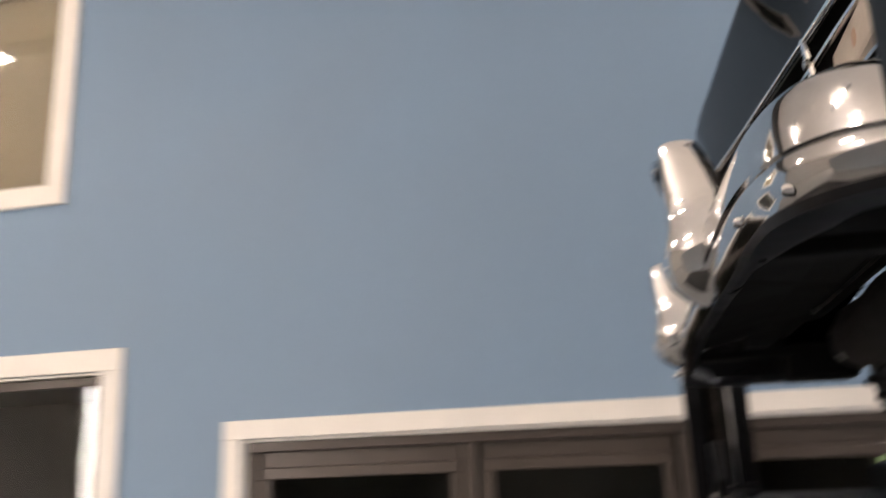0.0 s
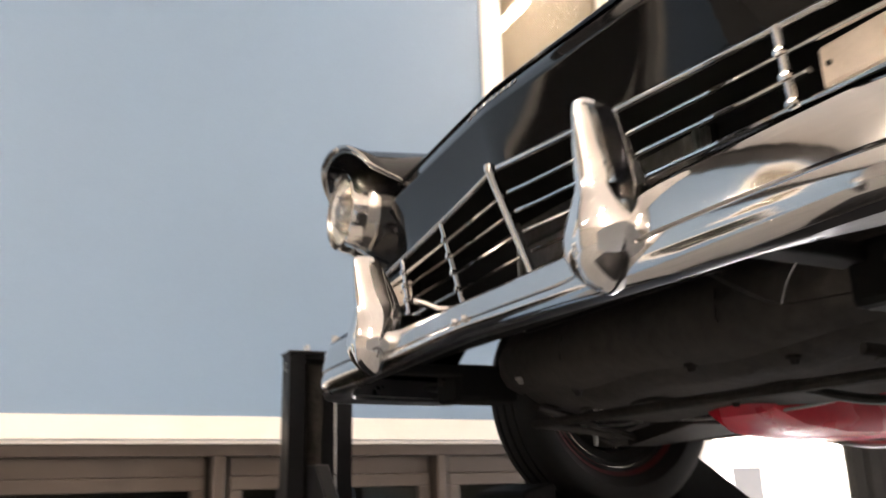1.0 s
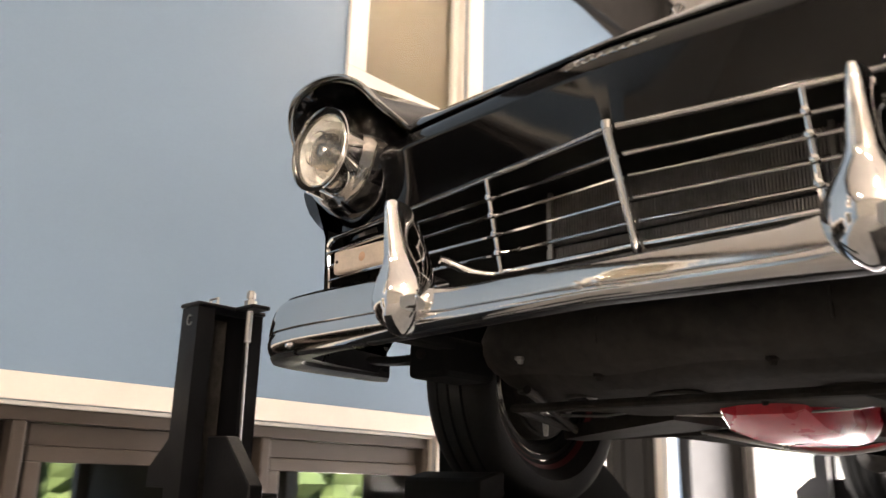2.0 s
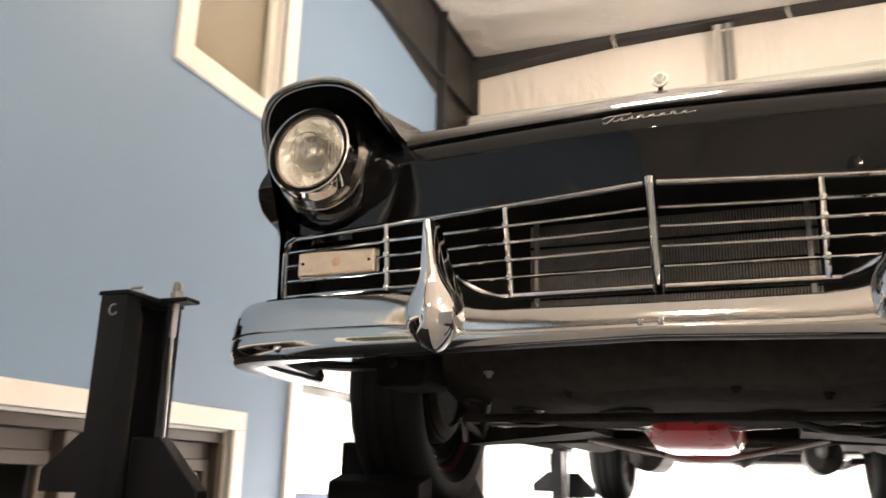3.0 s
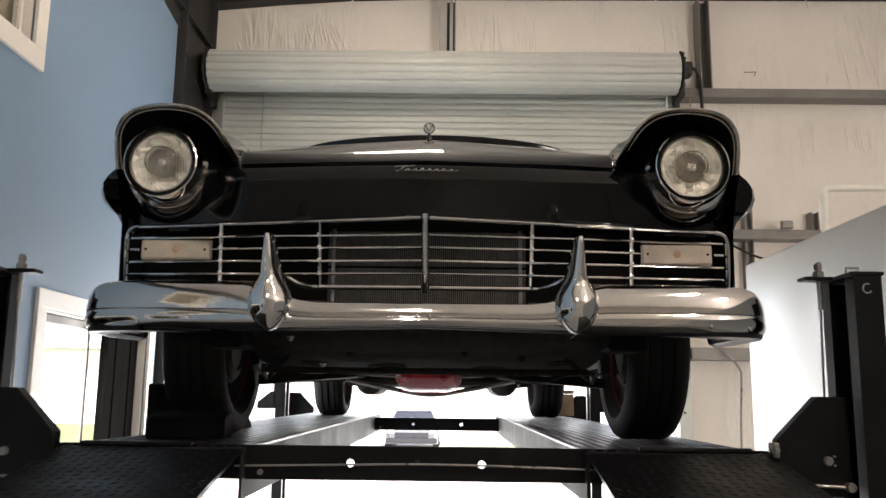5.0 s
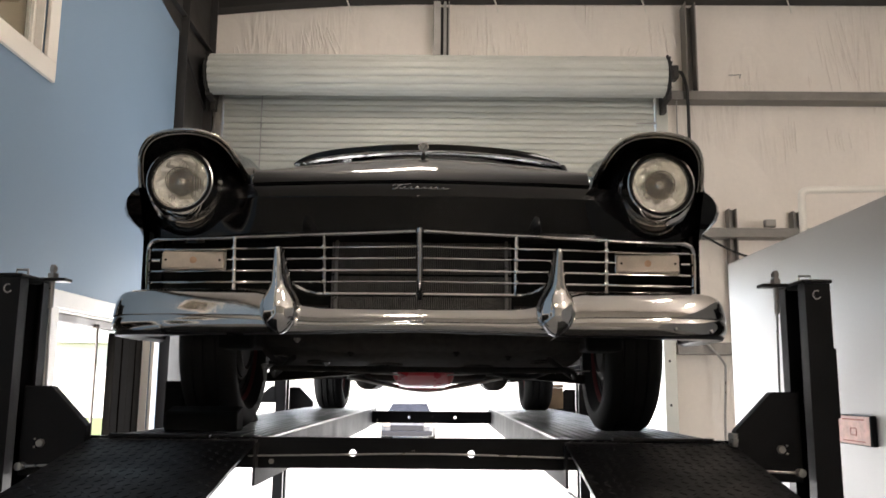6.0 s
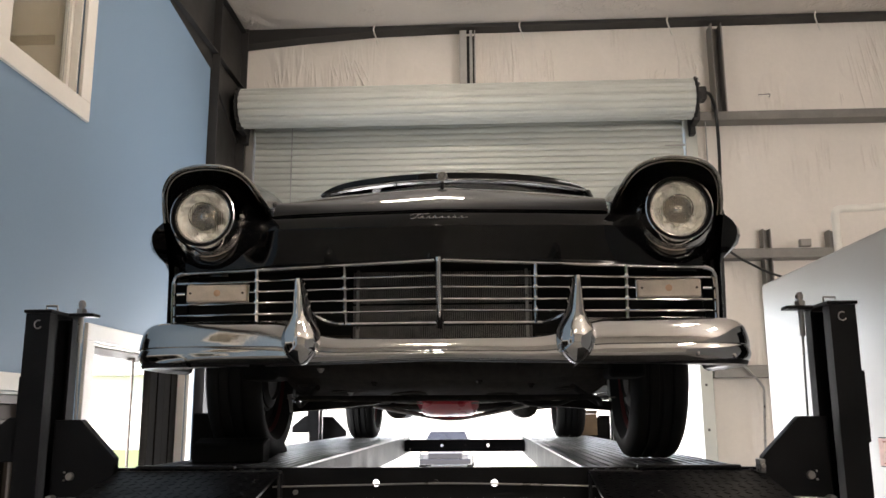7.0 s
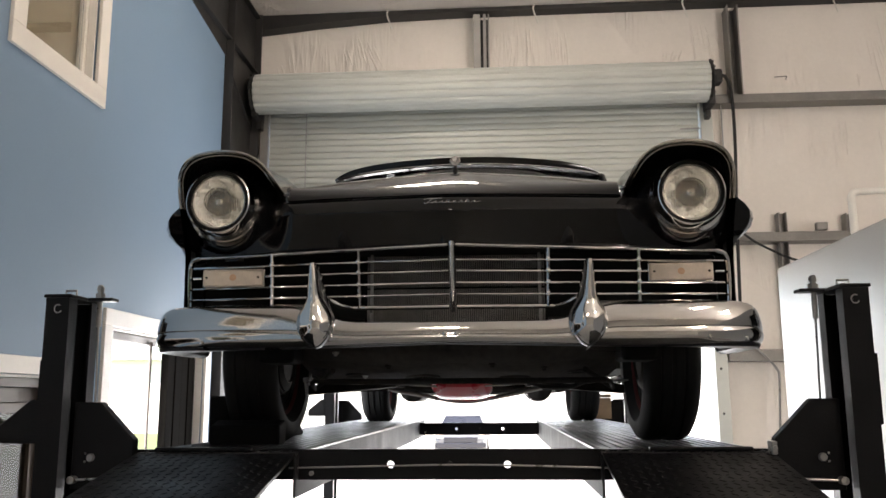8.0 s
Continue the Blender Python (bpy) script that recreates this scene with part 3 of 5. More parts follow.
# ---- yard outside ----
single("grass_verge", grid(30, 8, lambda u, v: (0.35 + u * 60, 26.0 + v * 3.5, 0.0 + 0.06 * noise.noise((u * 40, v * 9, 0)))), DRY_GRASS, "strip of green lawn beyond the yard", "grass", "stuff")
single("hedge", grid(80, 12, lambda u, v: (-9.2 + 0.5 * noise.noise((u * 30, v * 6, 1)) + 0.3 * noise.noise((u * 90, v * 20, 5)), -4 + u * 13, 1.9 * v)), GRASS_GREEN, "clipped green hedge outside the office", "hedge", "stuff")
# unseen hedge that only puts green into the bumper reflection
single("hedge", grid(60, 14, lambda u, v: (-12 + u * 14, -12.5 + 0.5 * noise.noise((u * 30, v * 6, 3)) + 0.3 * noise.noise((u * 80, v * 20, 8)), 3.2 * v)), GRASS_GREEN, "unseen tall green hedge, added to tint the bumper reflection", "hedge", "stuff")
single("lawn", grid(30, 10, lambda u, v: (-45 + u * 38.5, 16.0 + v * 29.5, 0.01 + 0.05 * noise.noise((u * 30, v * 12, 4)))), DRY_GRASS, "sunny lawn beside the yard", "grass", "stuff")

for x in (-0.95, 0.574, 2.096, 3.595):
    z = ceiling_z(x) - 0.07
    single("hanger_strap", tube(smooth_line([(x, 5.66, z + 0.06), (x - 0.015, 5.65, z), (x + 0.012, 5.655, z - 0.09), (x + 0.03, 5.66, z - 0.15)], 4), 0.008, 6), PVC, "short white strap hanging at the roof edge", "strap", "structure")

# ---- four-post lift ----
LC = -0.021
RUN = 1.697     # top of the runways
lift = thing("car_lift", (LC, 2.2, 0), "black four-post car lift with raised runways", "car lift")


def channel(x, s, y0, y1, z0, z1):
    """A post: a folded channel, open towards the car. s is the side it stands on."""
    t, d = 0.008, 0.077
    xo, xi = x + s * d, x
    outline = [(xo, y0), (xo, y1), (xi, y1), (xi, y1 - 0.05), (xi + s * t, y1 - 0.05), (xi + s * t, y1 - t), (xo - s * t, y1 - t),
               (xo - s * t, y0 + t), (xi + s * t, y0 + t), (xi + s * t, y0 + 0.05), (xi, y0 + 0.05), (xi, y0)]
    bm = prism(outline, z1 - z0, "z", z0)
    return bm


for s in (-1, 1):
    for y0, rear in ((0.05, 1), (4.45, -1)):
        yb = y0 + 0.20
        post = part("post", channel(LC + s * 1.196, s, y0, yb, 0.012, 2.18), LIFT_BLACK, lift, smooth=False)
        part("base_plate", box(LC + s * 1.12, LC + s * 1.42, y0 - 0.06, yb + 0.06, 0, 0.014, 0.003), LIFT_BLACK, post)
        part("top_plate", box(LC + s * 1.19, LC + s * 1.280, y0 - 0.004, yb + 0.004, 2.181, 2.192, 0.003), LIFT_BLACK, post)
        part("plate_tongue", box(LC + s * 1.108, LC + s * 1.1895, y0 + 0.105, y0 + 0.16, 2.181, 2.192, 0.003), LIFT_BLACK, post)
        ym = y0 + 0.132
        part("cable_rod", tube([(LC + s * 1.160, ym, 2.236), (LC + s * 1.160, ym, 2.098)], 0.0085, 12), ZINC, post, "threaded zinc rod")
        part("cable", tube([(LC + s * 1.160, ym, 2.099), (LC + s * 1.150, ym, 1.7)], 0.0036, 8), ZINC, post)
        for z, r in ((2.1925, 0.017), (2.2145, 0.0125)):
            part("nut", lathe([(0, z), (r, z), (r, z + 0.016), (0, z + 0.016)], (LC + s * 1.160, ym, 0), "z", 6), ZINC, post)
        part("lifting_eye", tube([(LC + s * 1.205, y0 + 0.06, 2.19), (LC + s * 1.205, y0 + 0.06, 2.21), (LC + s * 1.24, y0 + 0.06, 2.21), (LC + s * 1.24, y0 + 0.06, 2.19)], 0.004, 6), ZINC, post)
        part("stamped_ring", tube([(LC + s * 1.232 + 0.012 * math.cos(a), y0 - 0.001, 2.145 + 0.013 * math.sin(a)) for a in [math.radians(d) for d in range(60, 331, 30)]], 0.002, 6), ZINC, post)
        part("safety_ladder", box(LC + s * 1.245, LC + s * 1.262, y0 + 0.07, y0 + 0.12, 0.2, 2.16, 0.002), FRAME_STEEL, post)
        part("latch_cover", box(LC + s * 1.2765, LC + s * 1.295, y0 + 0.03, y0 + 0.13, 1.775, 1.985, 0.003), LIFT_BLACK, post)
        # cross beam end with its chamfered cover
        ya, ybx = (y0 + 0.055, y0 + 0.095) if rear > 0 else (yb - 0.095, yb - 0.055)
        out = [(0.985, 1.735), (1.10, 1.852), (1.182, 1.852), (1.182, 1.585), (1.06, 1.585), (0.985, 1.66)]
        out = [(LC + s * a, b) for a, b in out]
        ca = part("carriage", prism(out, ybx - ya, "y", ya, 0.003), LIFT_BLACK, lift, "chamfered steel carriage end")
        part("carriage_side", box(LC + s * 1.03, LC + s * 1.18, min(ya, ybx) + 0.045, min(ya, ybx) + 0.12, 1.60, 1.72, 0.006), LIFT_BLACK, ca)
        if rear > 0:
            part("pin", lathe([(0, -0.012), (0.010, -0.012), (0.0125, -0.008), (0.0125, 0.0)], (LC + s * 1.118, ya, 1.681), "y", 18), ZINC, ca)
            for dz in (-0.02, 0.02):
                part("rivet", lathe([(0, -0.005), (0.003, -0.004), (0.0035, 0)], (LC + s * 1.137, ya, 1.681 + 0.6 * dz), "y", 8), ZINC, ca)
            part("release_lever", tube([(LC + s * 1.05, ya - 0.012, 1.618), (LC + s * 1.160, ya - 0.012, 1.614)], 0.004, 8), ZINC, ca)
            part("lever_boss", lathe([(0, -0.03), (0.012, -0.028), (0.012, 0.0)], (LC + s * 1.168, ya, 1.614), "y", 14), ZINC, ca)
        if s < 0 or rear < 0:
            part("outer_carriage", prism([(LC + s * a, b) for a, b in ((1.278, 1.86), (1.315, 1.86), (1.42, 1.775), (1.42, 1.725), (1.278, 1.725))], 0.12, "y", y0 + 0.03, 0.003), LIFT_BLACK, ca)


def holed_plate(x0, x1, z0, z1, y, t, holes, r):
    """A plate across y with round holes through it."""
    bm = bmesh.new()
    n = 16
    w = 2.2 * r
    cuts = [x0] + [c for h in holes for c in (h - w, h + w)] + [x1]
    zc = (z0 + z1) / 2
    for d in (0, t):
        for a, b in zip(cuts[::2], cuts[1::2]):
            bm.faces.new([bm.verts.new(p) for p in ((a, y + d, z0), (b, y + d, z0), (b, y + d, z1), (a, y + d, z1))])
        for h in holes:
            hole = [bm.verts.new((h + r * math.cos(2 * math.pi * k / n), y + d, zc + r * math.sin(2 * math.pi * k / n))) for k in range(n)]
            rim = []
            for k in range(n):
                c, s = math.cos(2 * math.pi * k / n), math.sin(2 * math.pi * k / n)
                m = max(abs(c), abs(s))
                rim.append(bm.verts.new((h + w * c / m, y + d, zc + (z1 - zc) * s / m)))
            for k in range(n):
                j = (k + 1) % n
                bm.faces.new((hole[k], hole[j], rim[j], rim[k]))
    for z in (z0, z1):
        bm.faces.new([bm.verts.new(p) for p in ((x0, y, z), (x1, y, z), (x1, y + t, z), (x0, y + t, z))])
    return bm


for y, dz in ((0.17, 0.0), (4.30, -0.03)):
    dz += 0.013
    bm = holed_plate(LC - 1.03, LC + 1.03, 1.595 + dz, 1.688 + dz, y, 0.007, [-0.201, 0.165], 0.0115)
    box(LC - 1.03, LC + 1.03, y + 0.007, y + 0.12, 1.595 + dz, 1.601 + dz, 0, bm)
    box(LC - 1.03, LC + 1.03, y + 0.007, y + 0.03, 1.682 + dz, 1.688 + dz, 0, bm)
    cb = part("cross_beam", bm, LIFT_BLACK, lift, "black folded cross beam with two round holes")
    part("bolt", lathe([(0, -0.012), (0.008, -0.012), (0.008, 0)], (LC - 0.43, y, 1.615 + dz), "y", 6), ZINC, cb)
    part("bolt", lathe([(0, -0.012), (0.008, -0.012), (0.008, 0)], (LC + 0.006, y, 1.645 + dz), "y", 6), STEEL_DARK, cb)
part("lock_cable", tube(smooth_line([(LC - 0.50, 0.155, 1.645), (LC - 0.2, 0.155, 1.651), (LC, 0.150, 1.655), (LC + 0.2, 0.155, 1.653), (LC + 0.52, 0.155, 1.645)]), 0.003, 6), ZINC, lift)

for s in (-1, 1):
    xa, xb = sorted((LC + s * 0.475, LC + s * 0.985))
    y0, y1 = 0.13, 4.75
    run = part("runway", box(xa, xb, y0, y1, RUN - 0.012, RUN - 0.004, 0), DECK, lift, "worn ribbed steel runway")
    for x in (xa - 0.003, xb - 0.005):
        part("runway_side", box(x, x + 0.008, y0 + 0.001, y1 - 0.001, RUN - 0.14, RUN - 0.0125, 0), RUN_SIDE, run, "black side channel")
    for k in range(14):
        x = xa + 0.02 + (xb - xa - 0.04) * k / 13
        part("rib", box(x - 0.006, x + 0.006, y0 + 0.02, y1, RUN - 0.0042, RUN, 0.0015, None, 1), DECK, run)
    # approach ramp of tread plate
    ra = part("ramp", loft([[(xa, 0.128, RUN - 0.006), (xb, 0.128, RUN - 0.006), (xb, 0.128, RUN - 0.016), (xa, 0.128, RUN - 0.016)],
                            [(xa, -0.52, RUN - 0.136), (xb, -0.52, RUN - 0.136), (xb, -0.52, RUN - 0.146), (xa, -0.52, RUN - 0.146)]]), LIFT_BLACK, lift, "black tread plate approach ramp")
    verts, faces = [], []
    for i in range(17):
        for j in range(22):
            cx, cy = xa + 0.02 + (xb - xa - 0.04) * i / 16, 0.11 - 0.61 * j / 21
            cz = RUN - 0.006 + 0.2006 * (cy - 0.128)
            t = 1 if (i + j) % 2 else -1
            u, v = Vector((0.009, 0.009 * t, 0.0018 * t)), Vector((-0.0028 * t, 0.0028, 0.0006))
            c = Vector((cx, cy, cz))
            b = len(verts)
            verts += [c - u, c + v, c + u, c - v, c + Vector((0, 0, 0.0017)) - u * 0.5, c + Vector((0, 0, 0.0017)) + u * 0.5]
            faces += [(b, b + 1, b + 4), (b + 1, b + 5, b + 4), (b + 1, b + 2, b + 5), (b + 2, b + 3, b + 5), (b + 3, b + 4, b + 5), (b + 3, b, b + 4)]
    me = bpy.data.meshes.new("tread_pattern")
    me.from_pydata([tuple(v) for v in verts], [], faces)
    me.materials.append(LIFT_BLACK)
    lugs = new("tread_pattern", me)
    lugs.parent = ra
    tagged(lugs, kind="stuff")
    part("ramp_web", box(xa, xa + 0.008, -0.5, 0.12, RUN - 0.15, RUN - 0.146, 0), LIFT_BLACK, ra)
    # bright toggle on the runway edge
    part("wheel_stop", box(LC + s * 0.62, LC + s * 0.93, 0.14, 0.17, RUN, RUN + 0.012, 0.003), LIFT_BLACK, lift)
part("turnbuckle", tube([(LC - 0.99, 0.12, 1.668), (LC - 0.94, 0.12, 1.668)], 0.008, 8), ZINC, lift)
part("turnbuckle", box(LC - 1.003, LC - 0.985, 0.11, 0.13, 1.655, 1.682, 0.003), ZINC, lift)
bm = box(LC + 0.968, LC + 0.984, 0.085, 0.13, 1.688, 1.728, 0.003)
lathe([(0, -0.006), (0.007, -0.005), (0.008, 0.0)], (LC + 0.977, 0.085, 1.708), "y", 10, bm)
part("clevis", bm, ZINC, lift, "small zinc clevis beside the carriage")

# ---- the car ----
car = thing("vintage_car", (0, 2.5, RUN), "glossy black 1950s sedan with chrome bumper and grille, on a lift", "car")


def front_y(x):
    """Plan of the nose: a shallow V with its point in the middle."""
    return 0.075 + 0.11 * (abs(x) / 0.86) ** 0.9


def seam_y(x):
    """Plan of the gap between the hood and the nose."""
    return 0.086 + 0.033 * (abs(x) / 0.52) ** 1.1


def seam_z(x):
    return 2.498 - 0.006 * (x / 0.52) ** 2


# height of the hood behind its lip, in the middle and at its sides
HOOD_C = [(0.0, 2.503), (0.006, 2.5095), (0.05, 2.542), (0.11, 2.580), (0.18, 2.617), (0.26, 2.6445), (0.38, 2.668), (0.72, 2.705), (1.22, 2.735), (1.67, 2.75)]
HOOD_S = [(0.0, 2.497), (0.012, 2.518), (0.04, 2.545), (0.085, 2.562), (0.18, 2.580), (0.38, 2.600), (0.88, 2.625), (1.63, 2.65)]


def curve_row(rows, t):
    """Reads a row of (t, value) along a smooth curve through its entries."""
    if t <= rows[0][0]:
        return rows[0][1]
    if t >= rows[-1][0]:
        return rows[-1][1]
    i = next(k for k in range(len(rows) - 1) if t <= rows[k + 1][0])

    def slope(k):
        a, b = rows[max(k - 1, 0)], rows[min(k + 1, len(rows) - 1)]
        return (b[1] - a[1]) / (b[0] - a[0])

    (a, va), (b, vb) = rows[i], rows[i + 1]
    h, f = b - a, (t - a) / (b - a)
    return va * (1 + 2 * f) * (1 - f) ** 2 + vb * f * f * (3 - 2 * f) + h * slope(i) * f * (1 - f) ** 2 - h * slope(i + 1) * f * f * (1 - f)


def hood_point(u, v):
    x = (u - 0.5) * 1.076
    y0 = seam_y(x) - 0.003
    back = (1.75 - y0) * v ** 1.8
    k = abs(x) / 0.54
    zc, zs = curve_row(HOOD_C, back), curve_row(HOOD_S, back)
    return (x, y0 + back, zc + (zs - zc) * (0.6 * k ** 1.3 + 0.4 * k ** 8))


bm = grid(44, 64, hood_point)
lipface = [hood_point(i / 44, 0) for i in range(45)]
loft([lipface, [(x, y + 0.003, z - 0.0035) for x, y, z in lipface], [(x, y + 0.05, z - 0.002) for x, y, z in lipface]], False, False, bm)
bmesh.ops.remove_doubles(bm, verts=bm.verts, dist=0.0008)
hood = part("hood", bm, BLACK_PAINT, car, "glossy black hood", True)


def nose_profile(x):
    """Black panel between the grille and the hood: an upright face, a crease and a roll back to the hood gap."""
    a = (front_y(x) + 0.012, 2.338 - 0.012 * abs(x))
    c = (seam_y(x) - 0.025, 2.446)
    e = (seam_y(x) + 0.004, seam_z(x) - 0.0005)
    line = [(a[0] + (c[0] - a[0]) * t, a[1] + (c[1] - a[1]) * t) for t in (0, 0.15, 0.35, 0.55, 0.75, 0.88, 0.95, 0.985)]
    line += [(c[0] + (e[0] - c[0]) * (0.75 * t + 0.25 * t ** 3), c[1] + (e[1] - c[1]) * (1 - (1 - t) ** 1.25)) for t in (0.012, 0.05, 0.12, 0.22, 0.35, 0.5, 0.65, 0.8, 0.9, 0.96, 1)]
    line += [(e[0] + 0.012, e[1] - 0.004)]
    # towards the lamps the crease runs out into the fender
    w = min(1.0, max(0.0, (abs(x) - 0.52) / 0.12))
    w = w * w * (3 - 2 * w)
    dent = 0.046 * max(0.0, 1 - (abs(x) / 0.9) ** 2)
    out = []
    for y, z in line:
        v = (z - a[1]) / (2.501 - a[1])
        side = a[0] - dent * v - 0.004 * math.sin(math.pi * v) + 0.05 * max(0.0, abs(x) - 0.84) / 0.06
        out.append((y + (side - y) * w, z))
    return out


part("nose_panel", loft([[(x, y, z) for y, z in nose_profile(x)] for x in [(k / 30 - 1) * 0.85 for k in range(61)]], False, False), BLACK_PAINT, car, "black panel above the grille", True)

# fenders with hooded headlights
SECTION = [(0.545, 2.500), (0.554, 2.522), (0.569, 2.557), (0.592, 2.592), (0.625, 2.620), (0.672, 2.637), (0.74, 2.642), (0.81, 2.633), (0.855, 2.611), (0.882, 2.576),
           (0.892, 2.535), (0.896, 2.50), (0.915, 2.485), (0.95, 2.468), (0.972, 2.45), (0.978, 2.43), (0.972, 2.405), (0.95, 2.38), (0.925, 2.36), (0.912, 2.335),
           (0.91, 2.25), (0.912, 2.15), (0.918, 2.05), (0.915, 1.96)]
VISOR = 12      # the first points of the section belong to the hood over the lamp


def lip_y(i, x, z):
    """Where the fender begins: the visor leans forward at its top."""
    if i < VISOR:
        return 0.005 + 0.095 * (2.65 - z) / 0.15 + (0.05 if x < 0.56 else 0.0)
    return lerp_row([(1.9, 0.22), (2.34, 0.20), (2.43, 0.16), (2.49, 0.125)], z)


def fender_ring(s, step):
    ring = []
    for i, (x, z) in enumerate(SECTION):
        y0 = lip_y(i, x, z)
        if step == 0:
            y, k = y0, 0.0
        elif step == 1:
            y, k = y0 + 0.012, 0.72
        elif step == 2:
            y, k = y0 + 0.05, 1.0
        else:
            y, k = 0.30 + (step - 3) * 0.115, 1.0
        xx, zz = x, z
        if i >= VISOR and x > 0.90:
            xx = 0.905 + (x - 0.905) * k
        if i < VISOR:
            rise = 0.012 * min(1, max(0, y - 0.1) / 1.2)
            zz = z + rise - (0.0 if step else 0.004)
            back = min(1, max(0, y - 0.16) / 1.5)
            if i < 6:
                zz += (lerp_row(HOOD_S, y - 0.115) - 2.515 - rise) * (1 - i / 6) * (1 if step > 1 else 0)
                zz -= 0.03 * back * (i / 6)
        if y < 0.47:
            zz = max(zz, 2.045)
        arch = 0.39 ** 2 - (y - 0.87) ** 2
        if arch > 0:
            zz = max(zz, 2.03 + math.sqrt(arch)) if i >= 19 else zz
        ring.append((s * xx, y, zz))
    return ring


for s in (-1, 1):
    fen = part("fender", loft([fender_ring(s, k) for k in range(16)], False, False), BLACK_PAINT, car, "black front fender with a hooded lamp", True)
    # rounded black corner below the lamp
    BULGE = [(2.30, 0.905), (2.335, 0.912), (2.36, 0.925), (2.38, 0.950), (2.405, 0.972), (2.43, 0.978), (2.45, 0.972), (2.468, 0.950), (2.485, 0.915), (2.51, 0.897), (2.56, 0.880)]

    def corner(u, v, s=s):
        z = 2.312 + 0.24 * v
        a = 0.5 * math.pi * u
        xo = curve_row(BULGE, z)
        return (s * (0.70 + (xo - 0.70) * math.sin(a) ** 0.85), 0.33 - 0.140 * math.cos(a) ** 0.8 - 0.02 * math.sin(math.pi * min(1, v * 1.5)) * math.cos(a), z)
    part("fender_corner", grid(22, 24, corner), BLACK_PAINT, fen, "", True)
    # underside of the lamp hood
    def cave(u, v, s=s):
        f = u * (VISOR - 1)
        i = min(int(f), VISOR - 2)
        t = f - i
        (xa, za), (xb, zb) = SECTION[i], SECTION[i + 1]
        x, z = xa + (xb - xa) * t, za + (zb - za) * t
        y0 = lip_y(i, xa, za) * (1 - t) + lip_y(i + 1, xb, zb) * t
        cx, cz = 0.735, 2.50
        k = 1 - 0.05 - 0.22 * v
        return (s * (cx + (x - cx) * k), y0 + 0.004 + (0.21 - y0) * v, cz + (z - cz) * k)
    part("lamp_hood_lining", grid(33, 6, cave), LAMP_BLACK, fen, "", True)
    # chrome edge of the hood
    edge = [(s * x, lip_y(i, x, z) - 0.002, z) for i, (x, z) in enumerate(SECTION[:VISOR])]
    edge = [(s * 0.552, 0.155, 2.50)] + edge[1:] + [(s * 0.894, 0.108, 2.475)]
    strip_rings = []
    for p in smooth_line(edge, 4):
        n = (p - Vector((s * 0.735, p.y, 2.50))).normalized()
        strip_rings.append([p + n * o + Vector((0, d, 0)) for o, d in ((0.0012, 0.004), (0.0002, -0.003), (-0.002, -0.0055), (-0.006, -0.005), (-0.009, -0.001), (-0.010, 0.008), (-0.003, 0.012))])
    part("lamp_hood_trim", loft(strip_rings), CHROME_WORN, fen, "chrome band along the lamp hood", True)
    # bright tube imitates the highlight on the inner edge of the black hood
    inner = [(s * 0.735 + (p.x - s * 0.735) * 0.915, p.y + 0.008, 2.50 + (p.z - 2.50) * 0.90) for p in smooth_line(edge, 4)]
    part("lamp_hood_highlight", tube(inner, 0.0022, 6), CHROME_WORN, fen, "thin bright tube drawn as the highlight inside the lamp hood", True)
    part("hood_corner_trim", box(s * 0.538 - 0.005, s * 0.538 + 0.005, 0.138, 0.15, 2.508, 2.524, 0.003), CHROME, fen)
    # back plate and bowl round the lamp
    hx, hz, hy = s * 0.747, 2.484, -0.012
    part("lamp_bezel", lathe([(0.106, 0.082), (0.111, 0.094), (0.117, 0.106), (0.1215, 0.113), (0.123, 0.120)], (hx, hy, hz), "y", 44), CHROME_WORN, fen, "flared chrome lamp bezel", True)
    part("lamp_bowl", lathe([(0.1225, 0.119), (0.133, 0.140), (0.141, 0.17), (0.150, 0.195), (0.158, 0.21)], (hx, hy, hz), "y", 44), LAMP_BLACK, fen, "black lamp bowl", True)
    lamp = part("headlight", lathe([(0.0965, 0.072), (0.0985, 0.058), (0.1005, 0.0515), (0.1035, 0.0535), (0.1065, 0.068), (0.111, 0.10), (0.117, 0.145)], (hx, hy, hz), "y", 48), CHROME, car, "round sealed-beam headlight in a chrome ring", True)
    # black ring stands in for the shade between bezel and lens
    part("lens_gap_shade", lathe([(0.0968, 0.068), (0.0955, 0.066), (0.087, 0.067)], (hx, hy, hz), "y", 44), BLACK_RECESS, lamp, "black ring drawn as the dark gap round the lens", True)
    part("inner_ring", lathe([(0.083, 0.074), (0.0835, 0.060), (0.0855, 0.056), (0.0885, 0.059), (0.089, 0.068)], (hx, hy, hz), "y", 44), CHROME_WORN, lamp, "", True)
    rnd = random.Random(7 + s)
    facets = []
    for r, y in ((0.036, 0.116), (0.048, 0.108), (0.059, 0.098), (0.069, 0.086), (0.077, 0.075), (0.083, 0.066)):
        facets.append([(hx + r * math.cos(a), hy + y + rnd.uniform(-0.011, 0.011) * (r < 0.08), hz + r * math.sin(a)) for a in [2 * math.pi * k / 26 for k in range(26)]])
    part("reflector", loft(facets, True, False), REFLECTOR, lamp, "silvered reflector with bright facets")
    part("reflector_core", lathe([(0.001, 0.131), (0.018, 0.126), (0.033, 0.110), (0.038, 0.102), (0.041, 0.105), (0.043, 0.113)], (hx, hy, hz), "y", 40), CHROME_WORN, lamp, "dark round centre of the reflector", True)
    bm = lathe([(0.0005, 0.042), (0.025, 0.0425), (0.05, 0.0455), (0.07, 0.052), (0.080, 0.059), (0.083, 0.063)], (hx, hy, hz), "y", 40)
